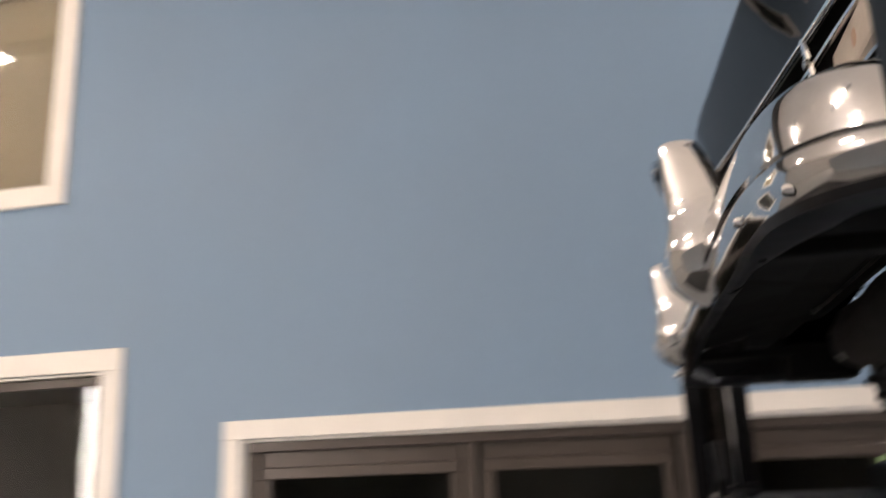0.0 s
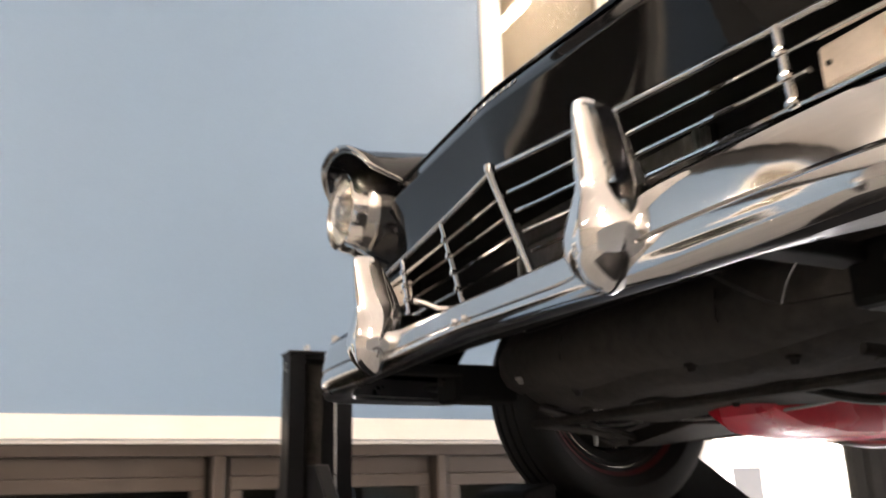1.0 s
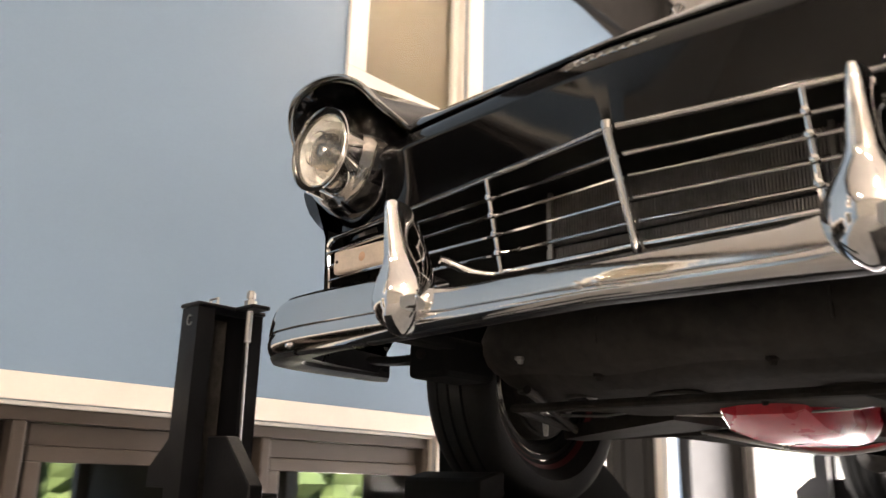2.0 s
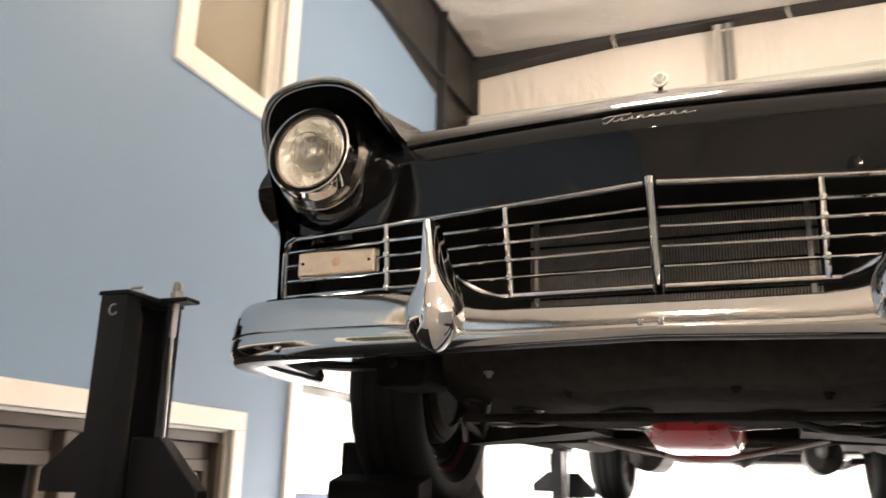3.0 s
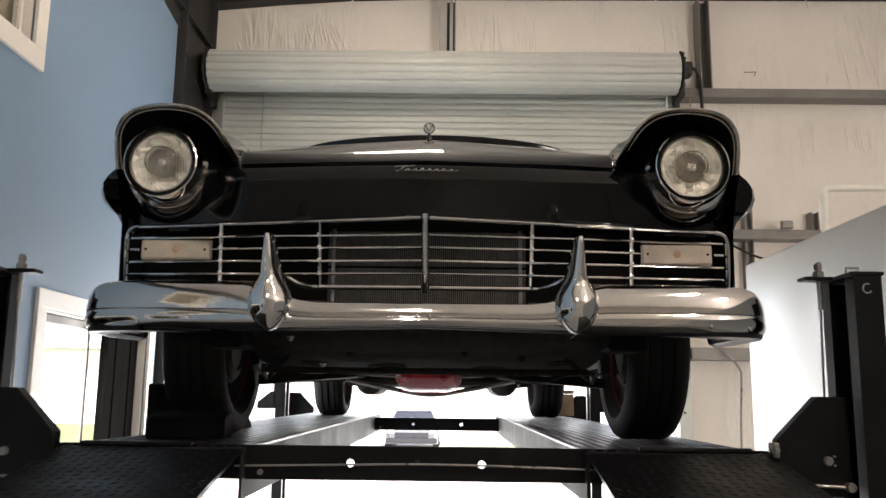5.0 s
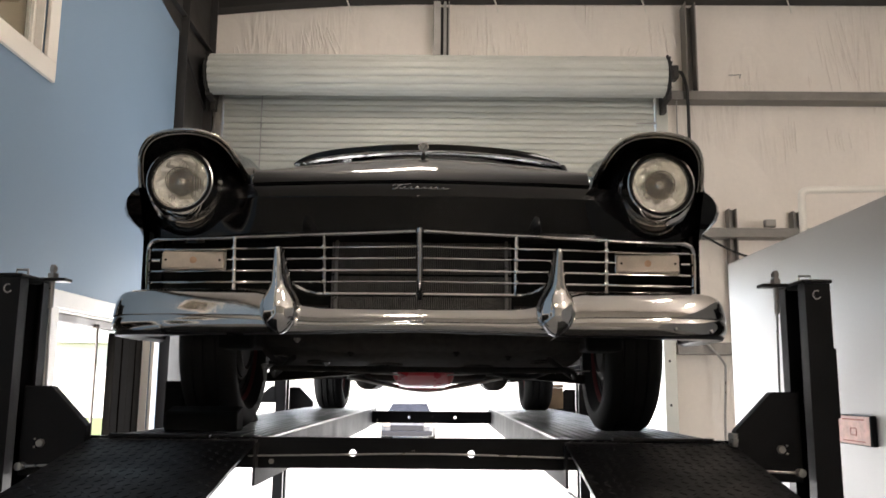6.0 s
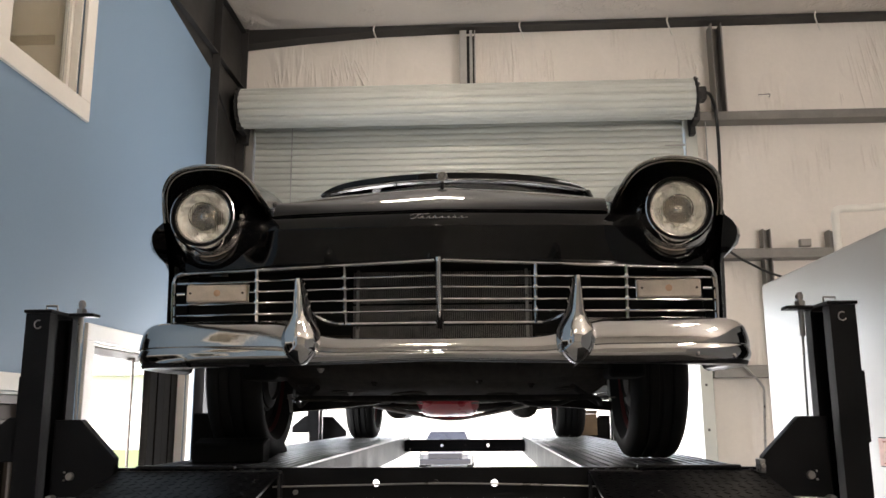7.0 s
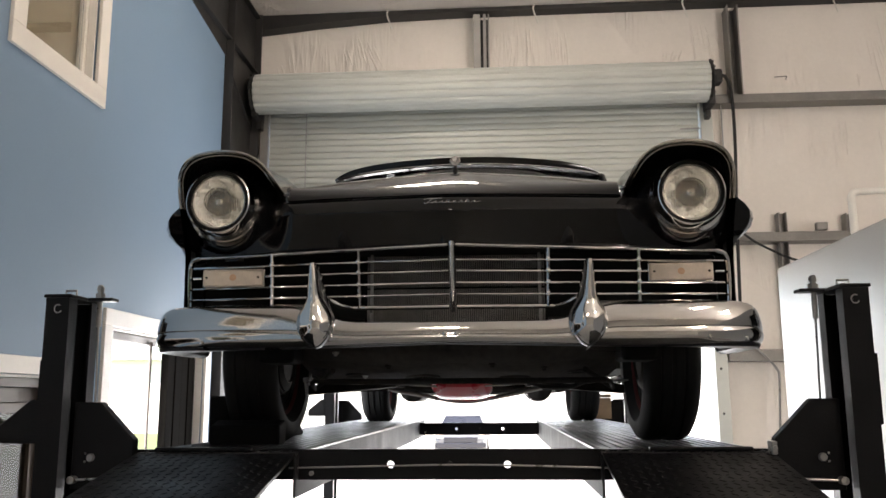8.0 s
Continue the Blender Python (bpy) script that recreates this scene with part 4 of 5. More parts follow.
    lathe([(0.0005, 0.0455), (0.025, 0.046), (0.05, 0.0485), (0.07, 0.055), (0.080, 0.062), (0.083, 0.0632)], (hx, hy, hz), "y", 40, bm)
    lens = part("lens", bm, LENS_GLASS, lamp, "fluted clear lens", True)
    lens.visible_shadow = False
    part("lamp_cap", lathe([(0.0, 0.096), (0.010, 0.098), (0.013, 0.104), (0.010, 0.128)], (hx, hy, hz), "y", 24), CHROME, lamp, "", True)
    part("lens_centre", lathe([(0.034, 0.0445), (0.038, 0.0435), (0.042, 0.0455)], (hx, hy, hz), "y", 36), LAMP_GLASS, lamp, "", True).visible_shadow = False

# grille
gr = part("grille", box(-0.875, 0.875, 0.33, 0.335, 2.128, 2.40), BLACK_RECESS, car, "chrome bar grille in front of a black recess")
part("recess_floor", grid(12, 2, lambda u, v: ((u - 0.5) * 1.72, front_y((u - 0.5) * 1.72) + 0.03 + (0.235 - front_y((u - 0.5) * 1.72)) * v, 2.088)), BLACK_RECESS, gr)
part("recess_roof", grid(12, 2, lambda u, v: ((u - 0.5) * 1.72, front_y((u - 0.5) * 1.72) + 0.02 + (0.31 - front_y((u - 0.5) * 1.72)) * v, 2.345)), BLACK_RECESS, gr)
for s in (-1, 1):
    part("recess_side", grid(2, 2, lambda u, v: (s * 0.882, 0.19 + 0.14 * u, 2.09 + 0.26 * v)), BLACK_RECESS, gr)


def slat_y(x, z):
    """The grille leans back towards its foot, most in the middle."""
    lean = (2.34 - z) / 0.2
    return front_y(x) + lean * (0.075 * max(0.0, 1 - abs(x) / 0.7) + 0.012)


def bar_line(z, x0, x1, n=24, dz=0.0):
    return [(x0 + (x1 - x0) * k / n, slat_y(x0 + (x1 - x0) * k / n, z), z - dz * abs(x0 + (x1 - x0) * k / n)) for k in range(n + 1)]


for s in (-1, 1):
    part("top_rail", tube(bar_line(2.337, s * 0.012, s * 0.85, 26, 0.018), 0.0078, 10, flat=0.8), CHROME, gr, "chrome top rail", True)
    for z in (2.292, 2.258, 2.222, 2.186):
        if z in (2.258,):
            part("slat", tube(bar_line(z, s * 0.012, s * 0.622, 20, 0.004), 0.0052, 8, flat=0.75), CHROME, gr, "", True)
            part("slat", tube(bar_line(z, s * 0.84, s * 0.868, 3, 0.004), 0.0052, 8), CHROME, gr, "", True)
        else:
            part("slat", tube(bar_line(z, s * 0.012, s * 0.868, 26, 0.004), 0.0052, 8, flat=0.75), CHROME, gr, "", True)
    low_line = bar_line(2.148, s * 0.012, s * 0.33, 10) + [(s * 0.36, 0.135, 2.152), (s * 0.39, 0.118, 2.168), (s * 0.405, 0.095, 2.176)]
    part("bottom_rail", tube(smooth_line(low_line, 2), 0.0085, 10), CHROME, gr, "chrome bottom rail with an upturned end", True)
    part("outer_sill", tube(bar_line(2.146, s * 0.45, s * 0.86, 12), 0.006, 8), CHROME, gr, "", True)
    for x, z0 in ((s * 0.305, 2.148), (s * 0.594, 2.15)):
        part("upright", tube([(x, slat_y(x, z) - 0.004, z) for z in (z0, 2.2, 2.26, 2.328)], 0.0065, 8), CHROME, gr, "", True)
        for z in (2.292, 2.258, 2.222, 2.186):
            part("clip", lathe([(0, -0.009), (0.007, -0.007), (0.0085, 0.0), (0.007, 0.006), (0, 0.006)], (x, slat_y(x, z) - 0.006, z), "y", 10), CHROME, gr, "", True)
    end = [(s * 0.845, front_y(0.845), 2.322), (s * 0.872, front_y(0.87) + 0.004, 2.312), (s * 0.884, 0.20, 2.285), (s * 0.886, 0.205, 2.22), (s * 0.884, 0.21, 2.13)]
    part("end_rail", tube(smooth_line(end, 5), 0.0078, 8), CHROME, gr, "rounded chrome end rail", True)
    # parking lamp
    pk = part("parking_light", box(s * 0.63, s * 0.832, 0.172, 0.20, 2.226, 2.283, 0.006), LENS_CREAM, car, "cloudy cream parking light")
    part("parking_bezel", box(s * 0.626, s * 0.836, 0.186, 0.215, 2.222, 2.287, 0.004), CHROME_WORN, pk)
    part("bulb_glow", lathe([(0.0, -0.0008), (0.007, -0.0005), (0.012, 0.001)], (s * 0.73, 0.1712, 2.255), "y", 18), AMBER, pk, "amber bulb spot behind the lens", True)
    for x in (0.645, 0.818):
        part("screw", lathe([(0, -0.003), (0.0035, -0.002), (0.004, 0.001)], (s * x, 0.171, 2.255), "y", 8), FRAME_STEEL, pk)
part("centre_bar", tube([(0, slat_y(0, z) - 0.010, z) for z in (2.340, 2.30, 2.24, 2.18, 2.132)], 0.0092, 12), CHROME, gr, "chrome centre bar", True)
part("centre_cap", lathe([(0, -0.009), (0.0095, -0.008), (0.0105, 0.006), (0, 0.009)], (0, front_y(0) - 0.008, 2.338), "z", 14), CHROME, gr, "", True)

rad = part("radiator", box(-0.31, 0.31, 0.318, 0.328, 2.10, 2.345), BLACK_RECESS, car, "dark finned radiator behind the grille")
verts, faces = [], []
for i in range(96):
    x = -0.30 + 0.60 * i / 95
    for z0, z1 in ((2.11, 2.165), (2.172, 2.225), (2.232, 2.285), (2.292, 2.34)):
        b = len(verts)
        verts += [(x - 0.0018, 0.317, z0), (x + 0.0018, 0.317, z0), (x + 0.0018, 0.317, z1), (x - 0.0018, 0.317, z1),
                  (x - 0.0018, 0.307, z0), (x + 0.0018, 0.307, z0), (x + 0.0018, 0.307, z1), (x - 0.0018, 0.307, z1)]
        faces += [(b + 4, b + 5, b + 6, b + 7), (b, b + 4, b + 7, b + 3), (b + 1, b + 5, b + 6, b + 2)]
me = bpy.data.meshes.new("fin_core")
me.from_pydata(verts, [], faces)
me.materials.append(FIN)
fins = new("fin_core", me)
fins.parent = rad
tagged(fins, kind="stuff")
for x in (-0.285, 0.285):
    part("radiator_strap", box(x - 0.005, x + 0.005, 0.295, 0.305, 2.10, 2.345, 0.002), ZINC, rad)

# bumper


BUMPER_PLAN = [(0, 0), (0.2, 0.001), (0.42, 0.003), (0.60, 0.007), (0.72, 0.012), (0.80, 0.021), (0.86, 0.036), (0.905, 0.060), (0.938, 0.095), (0.957, 0.14), (0.966, 0.20), (0.969, 0.28), (0.970, 0.36), (0.966, 0.43), (0.950, 0.462)]
BUMPER_TOP = [(0, 2.088), (0.30, 2.090), (0.36, 2.10), (0.43, 2.128), (0.50, 2.142), (0.80, 2.147), (0.90, 2.146), (0.96, 2.142), (1.01, 2.132), (1.06, 2.12), (1.2, 2.105), (1.5, 2.09)]


def bumper_y(x):
    return lerp_row(BUMPER_PLAN, abs(x))


def bumper_ring(p, d, run, under=False):
    """The section of the bumper at p, square to its way d: a domed blade over a lower roll."""
    out = Vector((d.y, -d.x, 0))
    t = lerp_row(BUMPER_TOP, run)
    b = 2.012 + 0.012 * max(0, 1 - run / 0.5)
    h = t - b
    # an upper roll that leans back to its top, a crease, and a lower roll
    upper, o, last = [], 0.004, 0.58
    for f, e in ((0.58, 3), (0.50, 5), (0.42, 8), (0.34, 11), (0.26, 14), (0.19, 18), (0.13, 24), (0.08, 34), (0.045, 46), (0.02, 60), (0.005, 72)):
        o -= (last - f) * h * math.tan(radians(e))
        upper.append((o, t - f * h))
        last = f
    lower = [(0.0022, 0.592), (0.0005, 0.602), (0.0012, 0.614), (0.0026, 0.64), (0.0042, 0.68), (0.0053, 0.73), (0.0050, 0.79), (0.0030, 0.85), (-0.0008, 0.905), (-0.0055, 0.95), (-0.010, 0.98)]
    pr = [(o - 0.030, t - 0.004), (o - 0.010, t)] + upper[::-1] + [(p, t - f * h) for p, f in lower] + [(-0.014, b), (-0.018, b + 0.004), (o - 0.012, t - 0.02), (o - 0.026, t - 0.012)]
    if under:
        # towards the ends the black return covers the lip, for its dark reflection
        k = min(1.0, max(0.0, (run - 0.62) / 0.2))
        pr = [(-0.013 + 0.010 * k, b - 0.001 + 0.006 * k), (-0.022 + 0.014 * k, b - 0.005), (-0.03 - 0.02 * k, b - 0.004 - 0.005 * k), (-0.035 - 0.04 * k, b - 0.001), (-0.04 - 0.042 * k, b + 0.012), (-0.035 - 0.035 * k, b + 0.03), (-0.0155, b + 0.006)]
    return [p + out * o + Vector((0, 0, z)) for o, z in pr]


half = smooth_line([(x, y, 0) for x, y in BUMPER_PLAN], 5)
line = [Vector((-p.x, p.y, 0)) for p in half[:0:-1]] + half
mid = len(half) - 1
rings, lower_rings = [], []
runs = [0.0]
for a, b in zip(half, half[1:]):
    runs.append(runs[-1] + (b - a).length)
for i, p in enumerate(line):
    d = (line[min(i + 1, len(line) - 1)] - line[max(i - 1, 0)]).normalized()
    rings.append(bumper_ring(p, d, runs[abs(i - mid)]))
    lower_rings.append(bumper_ring(p, d, runs[abs(i - mid)], True))
bump = part("bumper", loft(rings), BUMPER_CHROME, car, "heavy chrome wrap-round front bumper", True)
part("bumper_underside", loft(lower_rings), BUMPER_BLACK, bump, "black painted return under the bumper, drawn over its lip as dark reflection", True)
for x, z in ((-0.77, 2.028), (0.77, 2.034), (-0.018, 2.05), (0.018, 2.05), (0.885, 2.03)):
    part("bolt", lathe([(0, -0.006), (0.004, -0.0055), (0.0065, -0.002), (0.007, 0.006)], (x, bumper_y(x) - 0.006, z), "y", 14), CHROME, bump, "", True)
for s in (-1, 1):
    gx = s * 0.412
    # (height, half width, half depth, middle, roundness, flare): a pointed bullet below a blade that widens towards its back
    rows = [(2.007, 0.004, 0.004, 0.002, 1.0, 0), (2.013, 0.016, 0.017, 0.002, 1.0, 0), (2.024, 0.031, 0.032, 0.001, 1.0, 0), (2.040, 0.046, 0.046, 0.0, 1.0, 0), (2.058, 0.055, 0.054, 0.0, 1.02, 0),
            (2.076, 0.0585, 0.057, 0.0, 1.05, 0.002), (2.094, 0.0565, 0.056, 0.002, 1.02, 0.006), (2.112, 0.049, 0.054, 0.005, 0.95, 0.012), (2.128, 0.038, 0.052, 0.008, 0.85, 0.018), (2.142, 0.028, 0.051, 0.010, 0.78, 0.021),
            (2.158, 0.0205, 0.050, 0.010, 0.7, 0.021), (2.18, 0.0170, 0.048, 0.006, 0.66, 0.018), (2.21, 0.0140, 0.042, -0.001, 0.64, 0.014), (2.24, 0.0115, 0.035, -0.008, 0.64, 0.010), (2.256, 0.0100, 0.031, -0.012, 0.66, 0.008), (2.2655, 0.0085, 0.027, -0.014, 0.7, 0.006), (2.270, 0.005, 0.020, -0.014, 0.75, 0.004)]
    rings = []
    for z, rx, ry, cy, p, flare in rows:
        ring = []
        for k in range(40):
            a = 2 * math.pi * k / 40
            c, sn = math.cos(a), math.sin(a)
            w = rx + flare * (0.5 + 0.5 * sn) ** 1.2
            ring.append((gx + 0.006 * s * (z - 2.1) / 0.15 + w * math.copysign(abs(c) ** p, c), cy + ry * math.copysign(abs(sn) ** p, sn), z))
        rings.append(ring)
    guard = part("bumper_guard", loft(rings), CHROME, bump, "bullet-shaped chrome bumper guard", True)
    part("bumper_bracket", box(s * 0.53, s * 0.58, 0.03, 0.285, 2.035, 2.060, 0.006), BLACK_RECESS, bump)

for s in (-1, 1):
    fill = []
    for k in range(14):
        x = 0.44 + 0.39 * k / 13
        fill.append([(s * x, bumper_y(x) + 0.018, 2.1425), (s * x, bumper_y(x) + 0.05, 2.150), (s * x, front_y(x) - 0.03, 2.154), (s * x, front_y(x) + 0.02, 2.150)])
    part("bumper_filler", loft(fill, False, False), CHROME_WORN, bump, "bright filler strip above the bumper", True)
    plate = [(0.79, 0.03), (0.86, 0.05), (0.905, 0.074), (0.934, 0.108), (0.949, 0.15), (0.956, 0.22), (0.956, 0.38), (0.948, 0.43), (0.928, 0.452), (0.903, 0.445), (0.885, 0.38), (0.862, 0.22), (0.82, 0.09)]
    # black colour stands in for dark reflections in the chrome return
    part("end_return", prism([(s * a, b) for a, b in plate], 0.046, "z", 2.019, 0.015), BUMPER_BLACK, bump, "black rounded return at the bumper end")

# badge, crest and hood molding


crest = part("hood_crest", tube([(0.0165 * math.cos(a), 0.352, 2.688 + 0.0165 * math.sin(a)) for a in [2 * math.pi * k / 24 for k in range(25)]], 0.0028, 6), CHROME, car, "round chrome hood crest", True)
part("crest_wing", tube([(-0.011, 0.350, 2.697), (0.0, 0.348, 2.677), (0.011, 0.350, 2.697)], 0.0026, 6), CHROME, crest)
part("crest_back", lathe([(0, 0.0), (0.015, 0.0), (0.015, 0.003), (0, 0.003)], (0, 0.353, 2.688), "y", 20), ZINC, crest)
part("crest_stem", tube([(0, 0.357, 2.640), (0, 0.354, 2.674)], [0.012, 0.004], 10), BLACK_PAINT, crest, "", True)


def script_line(points):
    """A thin chrome stroke laid on the roll of the nose just under the hood gap."""
    line = []
    for p in smooth_line([(x, z, 0) for x, z in points], 4):
        rows = sorted((z, y) for y, z in nose_profile(p.x)[8:-1])
        line.append((p.x, lerp_row(rows, 2.477 + p.y) - 0.001, 2.477 + p.y))
    return tube(line, 0.0012, 5)


badge = part("script_badge", script_line([(-0.088, 0.006), (-0.075, 0.010), (-0.05, 0.0095), (-0.03, 0.011)]), CHROME, car, "flowing chrome script emblem", True)
part("script_stroke", script_line([(-0.062, 0.010), (-0.072, -0.002), (-0.082, -0.008), (-0.086, -0.004)]), CHROME, badge, "", True)
wave = [(-0.066, -0.004)]
for k in range(7):
    x = -0.058 + 0.0205 * k
    wave += [(x, -0.0055), (x + 0.006, -0.0005 + 0.003 * (k in (2, 5))), (x + 0.010, 0.0005), (x + 0.009, -0.005), (x + 0.014, -0.0055)]
part("script_stroke", script_line(wave + [(0.094, -0.002)]), CHROME, badge, "", True)

# cabin


def roof_point(u, v):
    k = abs(2 * u - 1)
    return ((u - 0.5) * 1.516 - 0.024, 2.02 + 0.10 * k ** 2 + 2.05 * v, 3.177 + 0.035 * math.sin(math.pi * min(1, v * 1.2 + 0.15)) - 0.042 * k ** 2 - 0.046 * k ** 10 - 0.10 * max(0, v - 0.7) ** 2)


roof = part("roof", grid(44, 16, roof_point), BLACK_PAINT, car, "black steel roof", True)
edge = [(*roof_point(i / 60, 0), 1 - abs(i / 30 - 1) ** 10) for i in range(61)]
part("roof_header", loft([[(x, y, z) for x, y, z, k in edge], [(x, y + 0.0005, z - 0.005) for x, y, z, k in edge], [(x, y + 0.003, z - 0.02 * k - 0.006) for x, y, z, k in edge], [(x, y + 0.008, z - 0.034 * k - 0.008) for x, y, z, k in edge],
                          [(x, y + 0.06, z - 0.036 * k - 0.008) for x, y, z, k in edge]], False, False), BLACK_PAINT, roof, "", True)
part("windshield_trim", tube([(x, y - 0.002, z - 0.036 * k - 0.007) for x, y, z, k in edge], 0.0055, 8), CHROME, roof, "bright windshield header molding", True)
part("windshield", grid(24, 8, lambda u, v: ((u - 0.5) * (1.66 - 0.20 * v), 1.62 + 0.38 * v + 0.16 * abs(2 * u - 1) ** 3, 2.73 - 0.05 * abs(2 * u - 1) ** 2 + (0.39 - 0.03 * abs(2 * u - 1) ** 2) * v)), TINT_GLASS, car, "curved windshield", True)
for s in (-1, 1):
    part("pillar", tube([(s * 0.83, 1.78, 2.66), (s * 0.735, 2.12, 3.09)], 0.022, 8), BLACK_PAINT, car, "", True)
    part("rear_pillar", box(s * 0.66, s * 0.75, 3.75, 4.05, 2.62, 3.10, 0.02), BLACK_PAINT, car)
    side = [[(s * 0.915, y, 1.95), (s * 0.93, y, 2.15), (s * 0.925, y, 2.33), (s * 0.96, y, 2.42), (s * 0.94, y, 2.50), (s * 0.88, y, 2.62), (s * 0.82, y, 2.64)] for y in (1.68, 2.4, 3.1)]
    part("door", loft(side, False, False), BLACK_PAINT, car, "", True)
    quarter = []
    for k in range(24):
        y = 3.1 + 2.05 * k / 23
        arch = 0.37 ** 2 - (y - 3.87) ** 2
        zb = 2.0 + math.sqrt(arch) if arch > 0 else 1.95
        quarter.append([(s * 0.92, y, zb), (s * 0.93, y, max(zb, 2.15)), (s * 0.93, y, max(zb, 2.33)), (s * 0.96, y, max(zb, 2.42)), (s * 0.94, y, 2.52), (s * 0.88, y, 2.66), (s * 0.80, y, 2.64)])
    part("quarter_panel", loft(quarter, False, False), BLACK_PAINT, car, "", True)
    part("side_window", grid(4, 2, lambda u, v: (s * (0.86 - 0.13 * v), 2.05 + 1.75 * u, 2.62 + 0.46 * v)), TINT_GLASS, car)
part("cowl", grid(12, 3, lambda u, v: ((u - 0.5) * 1.76, 1.58 + 0.2 * v, 2.72 - 0.10 * abs(2 * u - 1) ** 2)), BLACK_PAINT, car, "", True)
part("rear_window", grid(10, 4, lambda u, v: ((u - 0.5) * (1.3 - 0.1 * v), 4.45 - 0.42 * v, 2.64 + 0.46 * v)), TINT_GLASS, car, "", True)
part("trunk_lid", grid(12, 10, lambda u, v: ((u - 0.5) * 1.62, 4.40 + 0.75 * v, 2.66 - 0.06 * v ** 2 - 0.03 * abs(2 * u - 1) ** 2)), BLACK_PAINT, car, "", True)
part("tail_panel", grid(12, 6, lambda u, v: ((u - 0.5) * 1.84, 5.15 + 0.03 * math.sin(math.pi * v), 2.0 + 0.60 * v)), BLACK_PAINT, car, "", True)
part("rear_bumper", tube(smooth_line([(-0.95, 4.95, 2.1), (-0.9, 5.16, 2.1), (0, 5.22, 2.1), (0.9, 5.16, 2.1), (0.95, 4.95, 2.1)], 6), 0.06, 10), CHROME, car, "chrome rear bumper", True)

# underside
apron = part("gravel_pan", grid(24, 8, lambda u, v: ((u - 0.5) * (1.06 - 0.06 * v), 0.06 + 0.30 * v, 2.062 + 0.06 * v)), BLACK_RECESS, car, "dark splash pan behind the bumper", True)
CROSS = [(0.43, 2.15), (0.36, 2.11), (0.33, 2.06), (0.333, 2.018), (0.352, 1.990), (0.39, 1.972), (0.405, 1.978), (0.418, 1.966), (0.45, 1.948), (0.53, 1.931), (0.60, 1.917), (0.622, 1.909), (0.628, 1.916), (0.615, 1.932), (0.60, 2.0), (0.55, 2.15)]


def cross_ring(x):
    k = min(1.0, max(0.0, (abs(x) - 0.50) / 0.08))
    f = 1 - 0.35 * k * k
    dz = 0.014 * (x / 0.5) ** 2 + 0.006 * math.cos(x * 14)
    return [(x, 0.48 + (y - 0.48) * f + 0.035 * (x / 0.5) ** 2, 2.05 + (z + dz - 2.05) * f) for y, z in CROSS]


cm = part("engine_crossmember", loft([cross_ring(-0.58 + 1.16 * k / 48) for k in range(49)]), UNDERCOAT, car, "greasy rounded engine crossmember", True)


def on_cross(x, y):
    """Height of the underside of the crossmember."""
    row = [(a, b) for a, b in CROSS[3:12]]
    return lerp_row(row, y - 0.035 * (x / 0.5) ** 2) + 0.014 * (x / 0.5) ** 2 + 0.006 * math.cos(x * 14)


# no holes are cut: dark discs in raised lips draw their shaded depth
for x, y, rx, ry in ((-0.36, 0.53, 0.05, 0.022), (-0.13, 0.51, 0.06, 0.03), (0.20, 0.52, 0.055, 0.026), (0.42, 0.53, 0.04, 0.022), (-0.50, 0.50, 0.022, 0.02)):
    z = on_cross(x, y)
    rim = [(x + rx * math.cos(a), y + ry * math.sin(a), z - 0.002 - 0.17 * ry * math.sin(a)) for a in [2 * math.pi * k / 20 for k in range(21)]]
    part("hole_lip", tube(rim, 0.0045, 6), UNDERCOAT, cm, "", True)
    part("oval_shade_disc", loft([rim[:20], [(x + 0.02 * (p[0] - x), y + 0.02 * (p[1] - y), p[2] + 0.001) for p in rim[:20]]], True, False), BLACK_RECESS, cm)
for x, y in ((-0.34, 0.525), (0.12, 0.39), (-0.24, 0.40), (-0.42, 0.37), (0.30, 0.44), (0.02, 0.585)):
    z = on_cross(x, y)
    part("bolt", lathe([(0, -0.012), (0.006, -0.011), (0.008, -0.004), (0.013, -0.002), (0.013, 0.004)], (x, y, z), "z", 8), ZINC if x < -0.3 else FRAME_STEEL, cm, "small bolt")
for x in (-0.21, 0.24):
    part("weld_seam", tube([(x, 0.352 + 0.01, 2.0), (x + 0.004, 0.336, 2.03), (x, 0.345, 2.08)], 0.003, 6), UNDERCOAT, cm, "", True)
part("bump_stop", tube([(-0.60, 0.70, 1.94), (-0.597, 0.70, 1.925), (-0.592, 0.695, 1.875)], [0.012, 0.009, 0.006], 10), ZINC, cm, "worn bright pin below the crossmember")
# pale tube along the lip stands in for its bright edge highlight
part("lip_highlight", tube(smooth_line([(-0.60, 0.66, 1.925), (-0.40, 0.64, 1.913), (-0.30, 0.635, 1.917), (-0.15, 0.635, 1.905), (0.0, 0.635, 1.902), (0.15, 0.635, 1.905), (0.32, 0.635, 1.918), (0.42, 0.64, 1.912), (0.62, 0.66, 1.922)], 5), 0.0032, 6), ZINC, cm, "thin pale tube drawn as the bright lip of the crossmember")
part("hose", tube(smooth_line([(0.22, 0.55, 1.925), (0.30, 0.60, 1.90), (0.40, 0.62, 1.898), (0.46, 0.58, 1.92)], 5), 0.009, 8), CABLE, cm, "black rubber hose")
part("loose_wire", tube(smooth_line([(0.52, 0.05, 2.018), (0.47, 0.17, 2.012), (0.43, 0.28, 2.012), (0.52, 0.30, 2.008), (0.66, 0.32, 2.002)], 5), 0.0013, 6), FRAME_STEEL, apron, "thin dark wire")
part("wire_branch", tube(smooth_line([(0.43, 0.28, 2.012), (0.47, 0.26, 2.045), (0.55, 0.24, 2.10)], 5), 0.0018, 6), ZINC, apron)
